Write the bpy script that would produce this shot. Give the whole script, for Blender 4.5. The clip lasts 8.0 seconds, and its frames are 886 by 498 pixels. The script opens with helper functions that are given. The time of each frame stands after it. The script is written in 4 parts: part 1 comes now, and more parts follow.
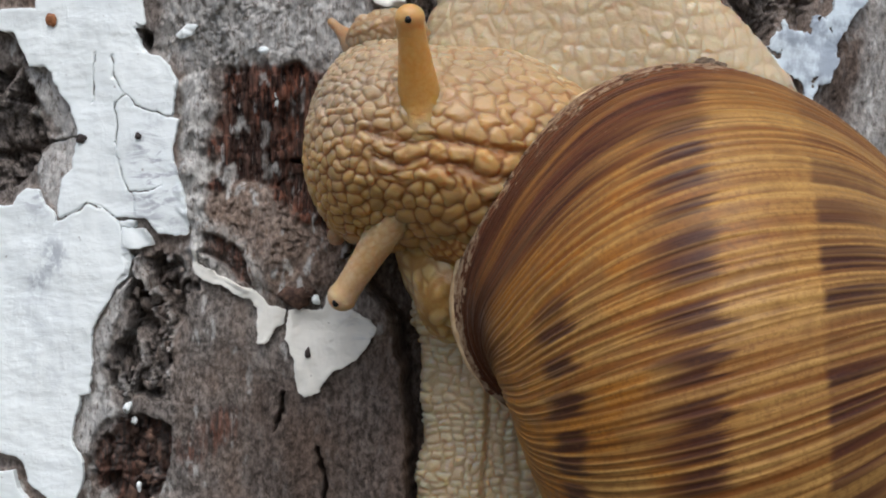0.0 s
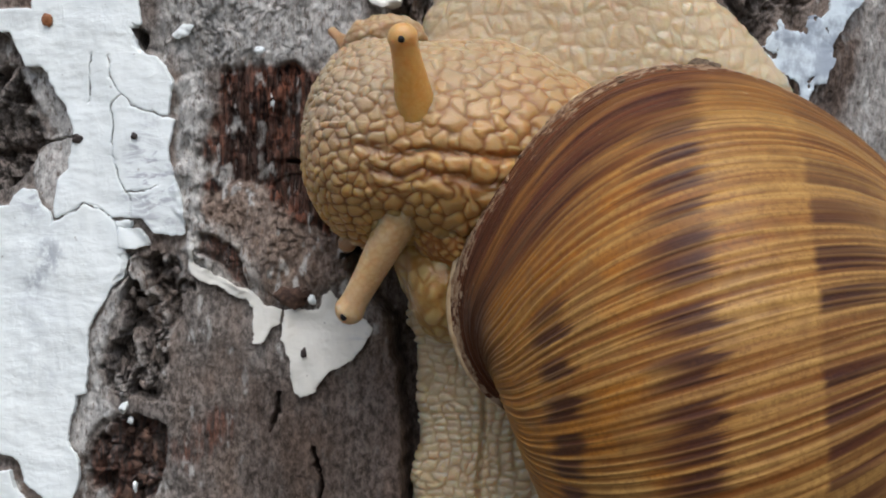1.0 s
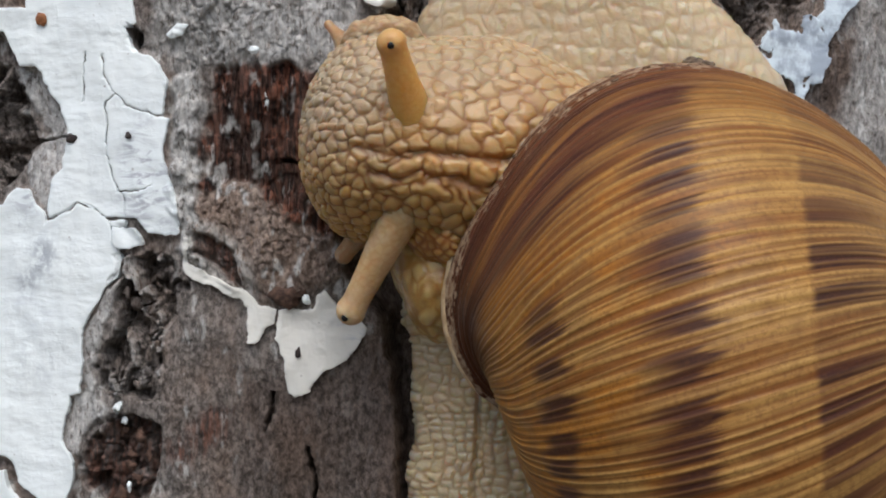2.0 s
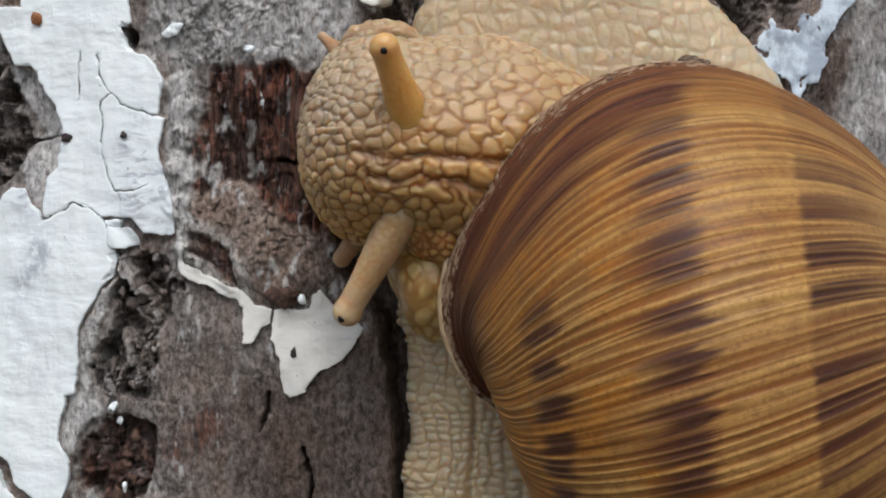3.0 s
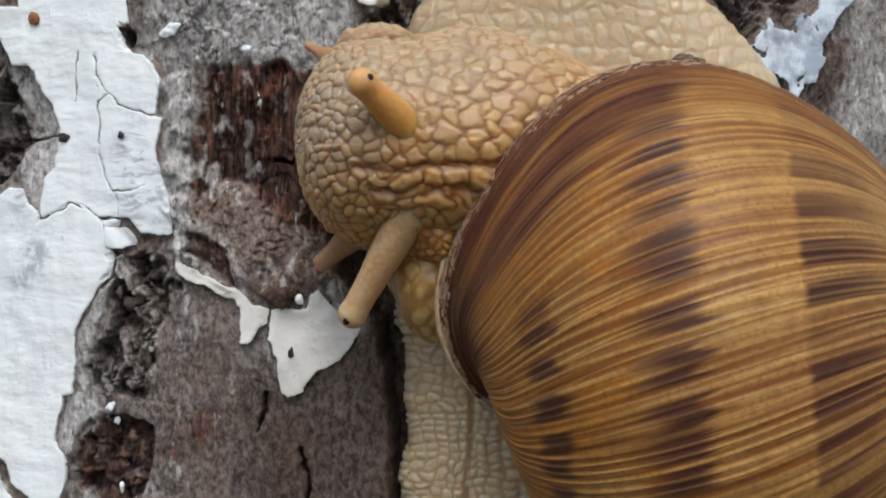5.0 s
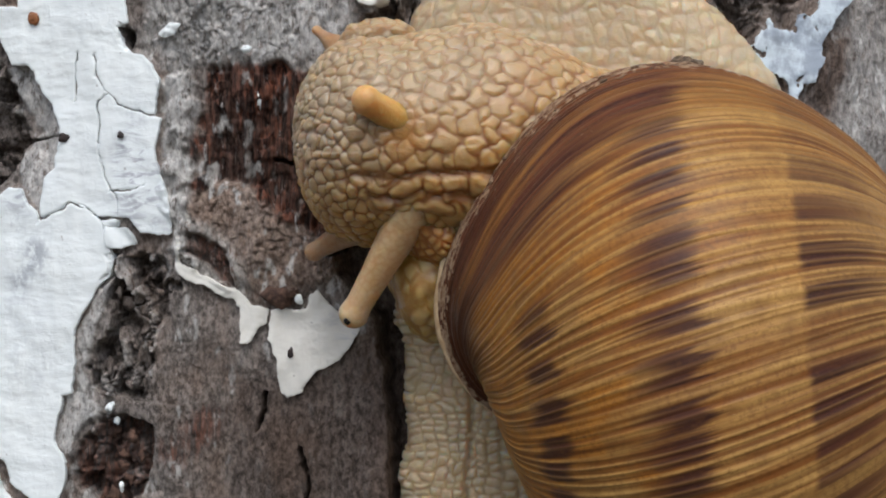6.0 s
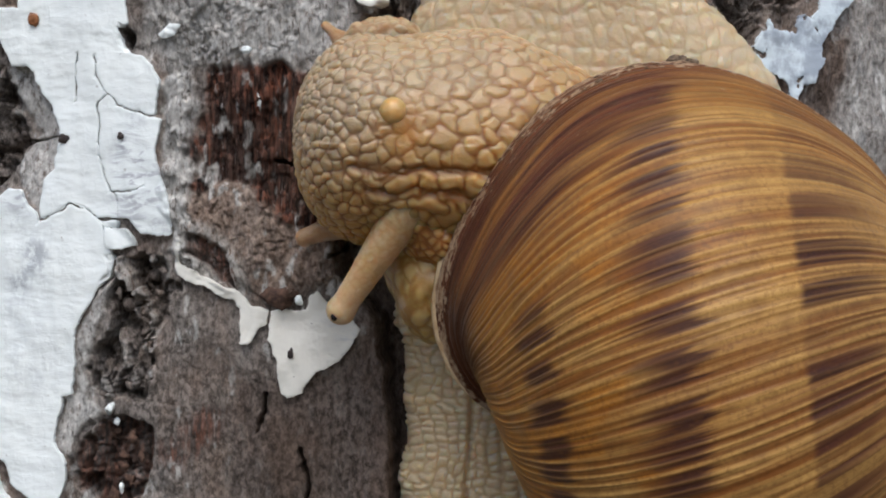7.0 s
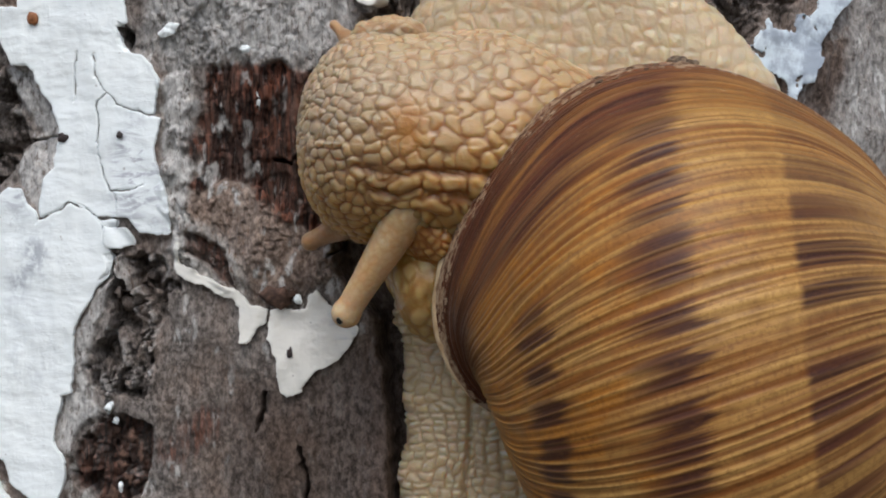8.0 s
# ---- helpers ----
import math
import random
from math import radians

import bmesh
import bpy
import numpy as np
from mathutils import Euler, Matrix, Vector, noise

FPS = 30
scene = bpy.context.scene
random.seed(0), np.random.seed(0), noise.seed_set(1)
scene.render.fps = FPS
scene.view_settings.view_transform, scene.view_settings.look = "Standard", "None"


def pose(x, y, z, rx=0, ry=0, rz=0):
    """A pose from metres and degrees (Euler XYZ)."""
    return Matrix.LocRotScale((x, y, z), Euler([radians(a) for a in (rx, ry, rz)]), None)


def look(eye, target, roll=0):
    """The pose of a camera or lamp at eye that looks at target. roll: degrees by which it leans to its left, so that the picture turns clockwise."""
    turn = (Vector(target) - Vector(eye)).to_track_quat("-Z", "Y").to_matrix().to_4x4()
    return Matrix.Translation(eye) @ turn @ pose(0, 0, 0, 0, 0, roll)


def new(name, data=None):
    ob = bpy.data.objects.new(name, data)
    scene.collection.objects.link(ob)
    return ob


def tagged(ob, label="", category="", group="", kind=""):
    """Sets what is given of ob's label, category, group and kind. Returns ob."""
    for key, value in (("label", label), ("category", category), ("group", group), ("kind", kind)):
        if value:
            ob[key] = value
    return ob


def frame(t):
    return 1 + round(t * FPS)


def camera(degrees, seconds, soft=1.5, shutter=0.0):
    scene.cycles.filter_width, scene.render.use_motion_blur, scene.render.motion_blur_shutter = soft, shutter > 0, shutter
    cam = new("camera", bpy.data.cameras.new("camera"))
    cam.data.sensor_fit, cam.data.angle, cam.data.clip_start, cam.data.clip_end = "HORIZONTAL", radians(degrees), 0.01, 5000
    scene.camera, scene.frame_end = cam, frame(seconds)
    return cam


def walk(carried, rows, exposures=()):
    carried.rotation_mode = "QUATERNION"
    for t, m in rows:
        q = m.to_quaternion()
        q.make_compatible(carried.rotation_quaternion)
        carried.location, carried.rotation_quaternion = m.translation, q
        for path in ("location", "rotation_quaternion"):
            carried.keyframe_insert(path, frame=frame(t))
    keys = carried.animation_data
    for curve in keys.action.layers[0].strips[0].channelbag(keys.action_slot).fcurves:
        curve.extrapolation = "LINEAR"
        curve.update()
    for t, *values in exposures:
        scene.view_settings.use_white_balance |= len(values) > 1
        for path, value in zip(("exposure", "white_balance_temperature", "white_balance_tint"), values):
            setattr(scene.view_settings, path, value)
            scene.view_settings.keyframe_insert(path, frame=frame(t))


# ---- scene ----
cam = camera(36.87, 8.0, soft=1.9)
BASE = 1.0          # height of the snail on the trunk, metres
MM = 0.001


def eye(x, y, z):
    """Camera pose, millimetres beside, before and above the middle of the bark, looking straight at the trunk."""
    return look((x * MM, y * MM, BASE + z * MM), (x * MM, 0.2, BASE + z * MM))


walk(cam, [(0.0, eye(-1.38, -105.36, 0.04)), (0.5, eye(-1.30, -105.37, 0.035)), (1.0, eye(-1.06, -105.37, 0.045)),
           (1.5, eye(-0.85, -105.32, 0.04)), (3.0, eye(-0.30, -105.03, 0.0)), (3.5, eye(-0.27, -105.02, 0.0)),
           (4.0, eye(-0.20, -105.0, 0.0)), (4.5, eye(-0.14, -105.0, 0.0)), (6.0, eye(-0.07, -105.0, 0.0)),
           (6.5, eye(-0.07, -105.0, 0.0)), (7.0, eye(-0.07, -104.98, 0.07)), (7.5, eye(-0.06, -105.0, 0.0)),
           (8.0, eye(0.0, -105.0, 0.0))],
     exposures=[(0.0, 0.0, 5950, 8), (8.0, 0.0, 5950, 8)])

# ---- world and sun: an overcast day ----
world = bpy.data.worlds.new("world")
scene.world = world
world.use_nodes = True
wn, wl = world.node_tree.nodes, world.node_tree.links
sky = wn.new("ShaderNodeTexSky")
sky.sky_type = "NISHITA"
sky.sun_disc = False
sky.sun_elevation, sky.sun_rotation = radians(60), radians(180)
sky.air_density, sky.dust_density, sky.ozone_density = 1.0, 6.0, 1.0
wn["Background"].inputs["Strength"].default_value = 0.15
wl.new(sky.outputs[0], wn["Background"].inputs[0])
sun_lamp = bpy.data.lights.new("sun", "SUN")
sun_lamp.energy, sun_lamp.angle, sun_lamp.color = 1.38, radians(45), (1.0, 0.97, 0.93)
sun = new("sun", sun_lamp)
sun.matrix_world = look((0.15, -1.3, 3.35), (0, 0, BASE))


# ---- noise on arrays ----
def rnd(i, j, seed):
    """A random number from 0 to 1 for each whole-numbered place."""
    n = (i.astype(np.int64) * 374761393 + j.astype(np.int64) * 668265263 + seed * 1274126177) & 0xFFFFFFFF
    n = ((n ^ (n >> 13)) * 1274126177) & 0xFFFFFFFF
    n = ((n ^ (n >> 15)) * 2246822519) & 0xFFFFFFFF
    return ((n ^ (n >> 16)) & 0xFFFFFF) / 16777215.0


def smooth(e0, e1, x):
    t = np.clip((x - e0) / (e1 - e0), 0, 1)
    return t * t * (3 - 2 * t)


def vnoise(x, y, seed=0):
    i, j = np.floor(x), np.floor(y)
    u, v = x - i, y - j
    u, v = u * u * (3 - 2 * u), v * v * (3 - 2 * v)
    a, b = rnd(i, j, seed), rnd(i + 1, j, seed)
    c, d = rnd(i, j + 1, seed), rnd(i + 1, j + 1, seed)
    return (a + (b - a) * u + (c - a) * v + (a - b - c + d) * u * v) * 2 - 1


def fbm(x, y, octaves=4, seed=0, gain=0.5):
    s, k, total = 0.0, 1.0, 0.0
    for o in range(octaves):
        ca, sa = math.cos(o * 0.9), math.sin(o * 0.9)
        f = 2.03 ** o
        s = s + k * vnoise((x * ca - y * sa) * f + o * 17.3, (x * sa + y * ca) * f - o * 9.1, seed + o)
        total += k
        k *= gain
    return s / total * 1.6


def afbm(x, y, octaves=4, seed=0, gain=0.55):
    """Like fbm, but keeps its directions, for fibres."""
    s, k, total = 0.0, 1.0, 0.0
    for o in range(octaves):
        s = s + k * vnoise(x * 2.0 ** o + o * 5.7, y * 2.0 ** o + o * 3.3, seed + o)
        total += k
        k *= gain
    return s / total * 1.6


def cells(P, seed=0, jitter=1.0, square=False):
    """Nearest and second nearest of scattered points, for places P (N, 2 or 3): both distances, and a random number a cell."""
    P = np.asarray(P, float)
    dim = P.shape[1]
    base = np.floor(P).astype(np.int64)
    f1, f2, ident = np.full(len(P), 9.0), np.full(len(P), 9.0), np.zeros(len(P))
    for off in np.ndindex(*(3,) * dim):
        c = base + (np.array(off) - 1)
        kx, ky = c[:, 0], c[:, 1] + (c[:, 2] * 7919 if dim == 3 else 0)
        q = [c[:, k] + 0.5 + jitter * (rnd(kx, ky, seed + 11 * k) - 0.5) for k in range(dim)]
        if square:
            d = np.max([np.abs(q[k] - P[:, k]) for k in range(dim)], 0)
        else:
            d = np.sqrt(sum((q[k] - P[:, k]) ** 2 for k in range(dim)))
        near = d < f1
        f2 = np.where(near, f1, np.minimum(f2, d))
        ident = np.where(near, rnd(kx, ky, seed + 99), ident)
        f1 = np.where(near, d, f1)
    return f1, f2, ident


def shards(x, y, seed=0, tilt=1.2):
    """Broken blocks: each cell has its own height and its own tilt."""
    X, Y = x.ravel(), y.ravel()
    bx, by = np.floor(X), np.floor(Y)
    best, h, gap = np.full(X.shape, 9.0), np.zeros(X.shape), np.full(X.shape, 9.0)
    for i, j in np.ndindex(3, 3):
        cx, cy = bx + i - 1, by + j - 1
        dx = X - cx - 0.5 - 0.95 * (rnd(cx, cy, seed) - 0.5)
        dy = Y - cy - 0.5 - 0.95 * (rnd(cx, cy, seed + 1) - 0.5)
        d = np.abs(dx) + np.abs(dy) * 0.8 + 0.3 * np.hypot(dx, dy)
        near = d < best
        gap = np.where(near, best - d, np.minimum(gap, d - best))
        h = np.where(near, rnd(cx, cy, seed + 2) + tilt * (dx * (rnd(cx, cy, seed + 3) - 0.5) + dy * (rnd(cx, cy, seed + 4) - 0.5)), h)
        best = np.where(near, d, best)
    return h.reshape(x.shape), gap.reshape(x.shape)


def outline(points, x, y):
    """Distance to a closed outline, negative inside."""
    pts = np.array(points, float).reshape(-1, 2)
    d2, inside = np.full(x.shape, 1e9), np.zeros(x.shape, bool)
    for (ax, ay), (bx, by) in zip(pts, np.roll(pts, -1, 0)):
        ex, ey = bx - ax, by - ay
        t = np.clip(((x - ax) * ex + (y - ay) * ey) / (ex * ex + ey * ey + 1e-12), 0, 1)
        d2 = np.minimum(d2, (x - ax - t * ex) ** 2 + (y - ay - t * ey) ** 2)
        cross = (ay > y) != (by > y)
        inside ^= cross & (x < (bx - ax) * (y - ay) / (by - ay if by != ay else 1e-12) + ax)
    return np.where(inside, -1, 1) * np.sqrt(d2)


def along(points, x, y):
    """Distance to an open line."""
    pts = np.array(points, float).reshape(-1, 2)
    d2 = np.full(x.shape, 1e9)
    for (ax, ay), (bx, by) in zip(pts[:-1], pts[1:]):
        ex, ey = bx - ax, by - ay
        t = np.clip(((x - ax) * ex + (y - ay) * ey) / (ex * ex + ey * ey + 1e-12), 0, 1)
        d2 = np.minimum(d2, (x - ax - t * ex) ** 2 + (y - ay - t * ey) ** 2)
    return np.sqrt(d2)


# ---- node materials ----
class Graph:
    def __init__(self, name):
        self.mat = bpy.data.materials.new(name)
        self.mat.use_nodes = True
        self.nodes, self.links = self.mat.node_tree.nodes, self.mat.node_tree.links
        self.bsdf = self.nodes["Principled BSDF"]
        self.co = self.nodes.new("ShaderNodeTexCoord").outputs["Object"]

    def put(self, socket, value):
        if isinstance(value, bpy.types.NodeSocket):
            self.links.new(value, socket)
        else:
            socket.default_value = value

    def attr(self, name):
        n = self.nodes.new("ShaderNodeAttribute")
        n.attribute_name = name
        return n.outputs["Fac"]

    def math(self, op, a, b=0.0, clamp=False):
        n = self.nodes.new("ShaderNodeMath")
        n.operation, n.use_clamp = op, clamp
        self.put(n.inputs[0], a)
        self.put(n.inputs[1], b)
        return n.outputs[0]

    def vec(self, x, y, z=0.0):
        n = self.nodes.new("ShaderNodeCombineXYZ")
        for k, v in enumerate((x, y, z)):
            self.put(n.inputs[k], v)
        return n.outputs[0]

    def scaled(self, sx, sy, sz, co=None):
        n = self.nodes.new("ShaderNodeMapping")
        self.put(n.inputs["Vector"], co or self.co)
        n.inputs["Scale"].default_value = (sx, sy, sz)
        return n.outputs[0]

    def noise(self, co, scale=1.0, detail=4.0, rough=0.55, warp=0.0):
        n = self.nodes.new("ShaderNodeTexNoise")
        self.put(n.inputs["Vector"], co)
        n.inputs["Scale"].default_value, n.inputs["Detail"].default_value = scale, detail
        n.inputs["Roughness"].default_value, n.inputs["Distortion"].default_value = rough, warp
        return n.outputs["Fac"]

    def step(self, value, e0, e1, lo=0.0, hi=1.0):
        n = self.nodes.new("ShaderNodeMapRange")
        n.interpolation_type = "SMOOTHSTEP"
        self.put(n.inputs["Value"], value)
        for k, v in zip(("From Min", "From Max", "To Min", "To Max"), (e0, e1, lo, hi)):
            n.inputs[k].default_value = v
        return n.outputs[0]

    def mix(self, fac, a, b, mode="MIX"):
        n = self.nodes.new("ShaderNodeMix")
        n.data_type, n.blend_type = "RGBA", mode
        self.put(n.inputs[0], fac)
        for k, v in ((6, a), (7, b)):
            self.put(n.inputs[k], v if isinstance(v, bpy.types.NodeSocket) else (*v, 1.0))
        return n.outputs[2]

    def bump(self, height, distance, strength=1.0, under=None):
        n = self.nodes.new("ShaderNodeBump")
        n.inputs["Strength"].default_value, n.inputs["Distance"].default_value = strength, distance
        self.put(n.inputs["Height"], height)
        if under is not None:
            self.put(n.inputs["Normal"], under)
        return n.outputs[0]

    def done(self, color, rough, normal=None, **more):
        self.put(self.bsdf.inputs["Base Color"], color if isinstance(color, bpy.types.NodeSocket) else (*color, 1.0))
        self.put(self.bsdf.inputs["Roughness"], rough)
        if normal is not None:
            self.put(self.bsdf.inputs["Normal"], normal)
        for key, value in more.items():
            self.put(self.bsdf.inputs[key.replace("_", " ")], value)
        return self.mat


def bark_material():
    g = Graph("weathered_bark")
    fine = g.noise(g.scaled(2300, 2300, 1350), 1, 6, 0.78)
    grit = g.noise(g.scaled(4200, 4200, 3000), 1, 3, 0.6)
    broad = g.noise(g.scaled(160, 160, 90), 1, 4, 0.6)
    fibre = g.noise(g.scaled(2000, 2000, 240), 1, 5, 0.65)
    c = g.mix(g.step(fine, 0.38, 0.62), (0.075, 0.064, 0.056), (0.29, 0.255, 0.23))
    c = g.mix(g.step(broad, 0.42, 0.68), c, g.mix(g.step(fine, 0.35, 0.65), (0.1, 0.072, 0.056), (0.27, 0.205, 0.165)))
    red = g.mix(g.step(fibre, 0.42, 0.6), (0.02, 0.008, 0.006), (0.2, 0.072, 0.04))
    red = g.mix(g.step(g.noise(g.scaled(330, 330, 220), 1, 3), 0.58, 0.7, 0, 0.7), red, g.mix(g.step(fibre, 0.4, 0.62), (0.045, 0.018, 0.01), (0.22, 0.092, 0.045)))
    red = g.mix(g.step(broad, 0.45, 0.65), red, g.mix(g.step(fibre, 0.4, 0.62), (0.02, 0.01, 0.008), (0.14, 0.08, 0.062)))
    red = g.mix(g.step(g.noise(g.scaled(2400, 2400, 200), 1, 4, 0.6), 0.61, 0.68, 0, 0.65), red, (0.34, 0.29, 0.26))
    c = g.mix(g.math("MULTIPLY", g.attr("rust"), g.step(fine, 0.2, 0.55), True), c, red)
    c = g.mix(g.math("MULTIPLY", g.attr("tan"), 0.6), c, g.mix(g.step(fine, 0.38, 0.62), (0.125, 0.072, 0.046), (0.36, 0.25, 0.18)))
    c = g.mix(g.math("MULTIPLY", g.attr("pale"), g.step(g.noise(g.scaled(2400, 2400, 900), 1, 6, 0.78), 0.36, 0.5), True), c,
              g.mix(g.step(fine, 0.3, 0.7), (0.33, 0.32, 0.305), (0.68, 0.67, 0.64)))
    c = g.mix(g.math("MULTIPLY", g.attr("darkened"), 0.66), c, g.mix(g.step(fine, 0.3, 0.7), (0.025, 0.017, 0.013), (0.13, 0.09, 0.07)))
    h = g.math("ADD", g.math("MULTIPLY", fine, 0.7), g.math("MULTIPLY", grit, 0.3))
    return g.done(c, 0.9, g.bump(h, 0.0004, 0.85), Specular_IOR_Level=0.2)


def paint_material(name="lime_whitewash", thin=0.0, fresh=(0.81, 0.855, 0.845), dull=(0.76, 0.81, 0.815)):
    g = Graph(name)
    stroke = g.noise(g.scaled(500, 500, 1500), 1, 4, 0.6, 0.8)
    broad = g.noise(g.scaled(110, 110, 110), 1, 3, 0.5)
    speck = g.noise(g.scaled(1500, 1500, 1500), 1, 2, 0.5)
    c = g.mix(g.step(broad, 0.35, 0.7), fresh, dull)
    c = g.mix(g.step(stroke, 0.55, 0.8, 0, 0.25), c, (0.66, 0.68, 0.7))
    c = g.mix(g.math("MULTIPLY", g.step(broad, 0.55, 0.7), g.step(stroke, 0.47, 0.62)), c, (0.42, 0.44, 0.48))
    c = g.mix(g.step(speck, 0.72, 0.76, 0, 0.6), c, (0.3, 0.28, 0.26))
    c = g.mix(g.math("MULTIPLY", g.attr("stain"), g.step(g.noise(g.scaled(1300, 1300, 800), 1, 5, 0.7), 0.44, 0.6)), c, (0.36, 0.39, 0.43))
    if thin:
        c = g.mix(g.step(g.noise(g.scaled(420, 420, 330), 1, 4, 0.6), 0.45, 0.62, 0, thin), c, (0.2, 0.22, 0.28))
        c = g.mix(0.6, c, (0.78, 0.87, 0.98), "MULTIPLY")
    h = g.math("ADD", g.math("MULTIPLY", stroke, 0.6), g.math("MULTIPLY", g.noise(g.scaled(900, 900, 900), 1, 4), 0.5))
    return g.done(c, 0.85, g.bump(h, 0.00016, 0.5), Specular_IOR_Level=0.3)


def skin_material(name, crest, groove, weight=0.35, gloss=0.28):
    g = Graph(name)
    grain = g.noise(g.scaled(2600, 2600, 2600), 1, 4, 0.6)
    broad = g.noise(g.scaled(260, 260, 260), 1, 3)
    wrinkle = g.noise(g.scaled(1500, 1500, 2100), 1, 3, 0.6, 0.6)
    t = g.attr("crest")
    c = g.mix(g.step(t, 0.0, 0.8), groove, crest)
    # brighter lit top and back of the head, mixed into the skin colour
    c = g.mix(g.attr("lit_side"), c, g.mix(g.step(t, 0.0, 0.7), (0.325, 0.205, 0.098), (0.375, 0.285, 0.166)))
    # orange of bounced and transmitted light under the head, put into the skin colour
    c = g.mix(g.attr("underglow"), c, g.mix(g.step(t, 0.0, 0.7), (0.3, 0.118, 0.02), (0.455, 0.262, 0.078)))
    c = g.mix(g.attr("amber"), c, (0.44, 0.19, 0.024))
    c = g.mix(g.attr("clear"), c, (0.42, 0.305, 0.17))
    c = g.mix(g.step(broad, 0.4, 0.75, 0, 0.25), c, tuple(v * 0.8 for v in groove))
    c = g.mix(g.step(grain, 0.45, 0.75, 0, 0.18), c, tuple(min(1, v * 1.2) for v in crest))
    return g.done(c, g.step(grain, 0.3, 0.7, 0.34, 0.55), g.bump(wrinkle, 0.00016, 0.45, g.bump(grain, 0.00005, 0.5)), Subsurface_Weight=weight,
                  Subsurface_Radius=(1.0, 0.62, 0.35), Subsurface_Scale=0.0019, Specular_IOR_Level=0.42, Coat_Weight=gloss, Coat_Roughness=0.14)


def shell_material():
    """Bands that run with the whorl, crossed by pale growth ribs with brown lines beside them; the ribs' highlights and
    shading are in these colours.
    """
    g = Graph("shell_horn")
    turn, across, rib, shade = g.attr("turn"), g.attr("across"), g.attr("rib"), g.attr("shade")
    soft = g.noise(g.vec(g.math("MULTIPLY", turn, 2.4), g.math("MULTIPLY", across, 1.5), 11.0), 1, 3, 0.55)
    field = g.noise(g.vec(g.math("MULTIPLY", turn, 15.0), g.math("MULTIPLY", across, 0.55), 5.0), 1, 3, 0.55)
    lines = g.noise(g.vec(g.math("MULTIPLY", turn, 30.0), g.math("MULTIPLY", across, 0.55), 3.0), 1, 4, 0.62)
    hair = g.noise(g.vec(g.math("MULTIPLY", turn, 85.0), g.math("MULTIPLY", across, 0.7), 7.0), 1, 3, 0.6)
    cloud = g.noise(g.scaled(700, 700, 700), 1, 5, 0.7)
    c = g.mix(g.step(field, 0.38, 0.6), (0.22, 0.095, 0.024), (0.4, 0.23, 0.07))
    c = g.mix(g.math("MULTIPLY", g.step(soft, 0.42, 0.62, 0, 0.85), g.step(across, 0.25, -0.25, 0.25, 1.0)), c, (0.36, 0.135, 0.016))
    c = g.mix(g.step(across, -0.5, -1.15, 0, 0.8), c, (0.4, 0.155, 0.016))
    c = g.mix(g.step(lines, 0.5, 0.58, 0, 0.6), c, (0.18, 0.06, 0.014))
    c = g.mix(g.step(cloud, 0.46, 0.62, 0, 0.6), c, (0.19, 0.095, 0.03))
    ragged = g.noise(g.vec(g.math("MULTIPLY", turn, 34.0), g.math("MULTIPLY", across, 0.6), 31.0), 1, 3, 0.6)
    edge = g.math("ADD", across, g.math("MULTIPLY", g.math("SUBTRACT", ragged, 0.5), 0.42))
    fine_edge = g.math("ADD", across, g.math("MULTIPLY", g.math("SUBTRACT", ragged, 0.5), 0.05))
    dark = g.mix(g.step(lines, 0.4, 0.62), (0.024, 0.009, 0.011), (0.056, 0.02, 0.015))
    brown = g.mix(g.step(lines, 0.4, 0.62), (0.09, 0.03, 0.016), (0.155, 0.056, 0.02))

    def band(lo, hi, soft_lo, soft_hi, line):
        return g.math("MULTIPLY", g.step(line, lo - soft_lo, lo + soft_lo), g.step(line, hi - soft_hi, hi + soft_hi, 1.0, 0.0))
    early = g.step(turn, -0.75, -1.2, 0.4, 1.0)
    zone_a = g.math("MULTIPLY", band(BAND_A[0], BAND_A[1], 0.025, 0.16, fine_edge), early)
    zone_b = band(BAND_B[0], BAND_B[1], 0.13, 0.05, edge)
    zone_c = g.math("MULTIPLY", band(BAND_C[0], BAND_C[1], 0.08, 0.06, edge), g.step(turn, -0.85, -1.15))
    c = g.mix(g.math("MULTIPLY", zone_a, 0.5), c, g.mix(0.5, brown, dark))
    c = g.mix(g.math("MULTIPLY", zone_b, 0.45), c, brown)
    young = g.step(turn, -0.3, -0.95, 0.35, 1.0)
    # shading between ribs, then their highlights, put into the shell colour
    c = g.mix(g.math("MULTIPLY", g.math("MULTIPLY", shade, young), 0.55), c, (0.15, 0.05, 0.012))
    c = g.mix(g.math("MULTIPLY", g.math("MULTIPLY", rib, young), 0.5), c, (0.52, 0.325, 0.1))
    c = g.mix(g.math("MULTIPLY", g.step(hair, 0.56, 0.7, 0, 0.25), young), c, (0.42, 0.25, 0.07))
    c = g.mix(g.step(hair, 0.44, 0.32, 0, 0.45), c, (0.09, 0.034, 0.01))
    c = g.mix(g.math("MULTIPLY", zone_b, g.step(g.attr("spot_b"), 0.26, 0.5, 0, 0.88)), c, dark)
    c = g.mix(g.math("MULTIPLY", zone_c, g.step(g.attr("spot_b"), 0.34, 0.58, 0, 0.88)), c, dark)
    c = g.mix(g.math("MULTIPLY", zone_a, g.math("MULTIPLY", g.step(g.attr("spot_a"), 0.34, 0.5, 0, 0.88), g.step(fine_edge, BAND_A[0] + 0.1, BAND_A[1] + 0.1, 1.0, 0.35))), c, dark)
    late = g.math("ADD", g.math("SUBTRACT", turn, g.step(across, -0.7, 0.6, 0, 0.5)), g.math("MULTIPLY", g.math("SUBTRACT", field, 0.5), 0.9))
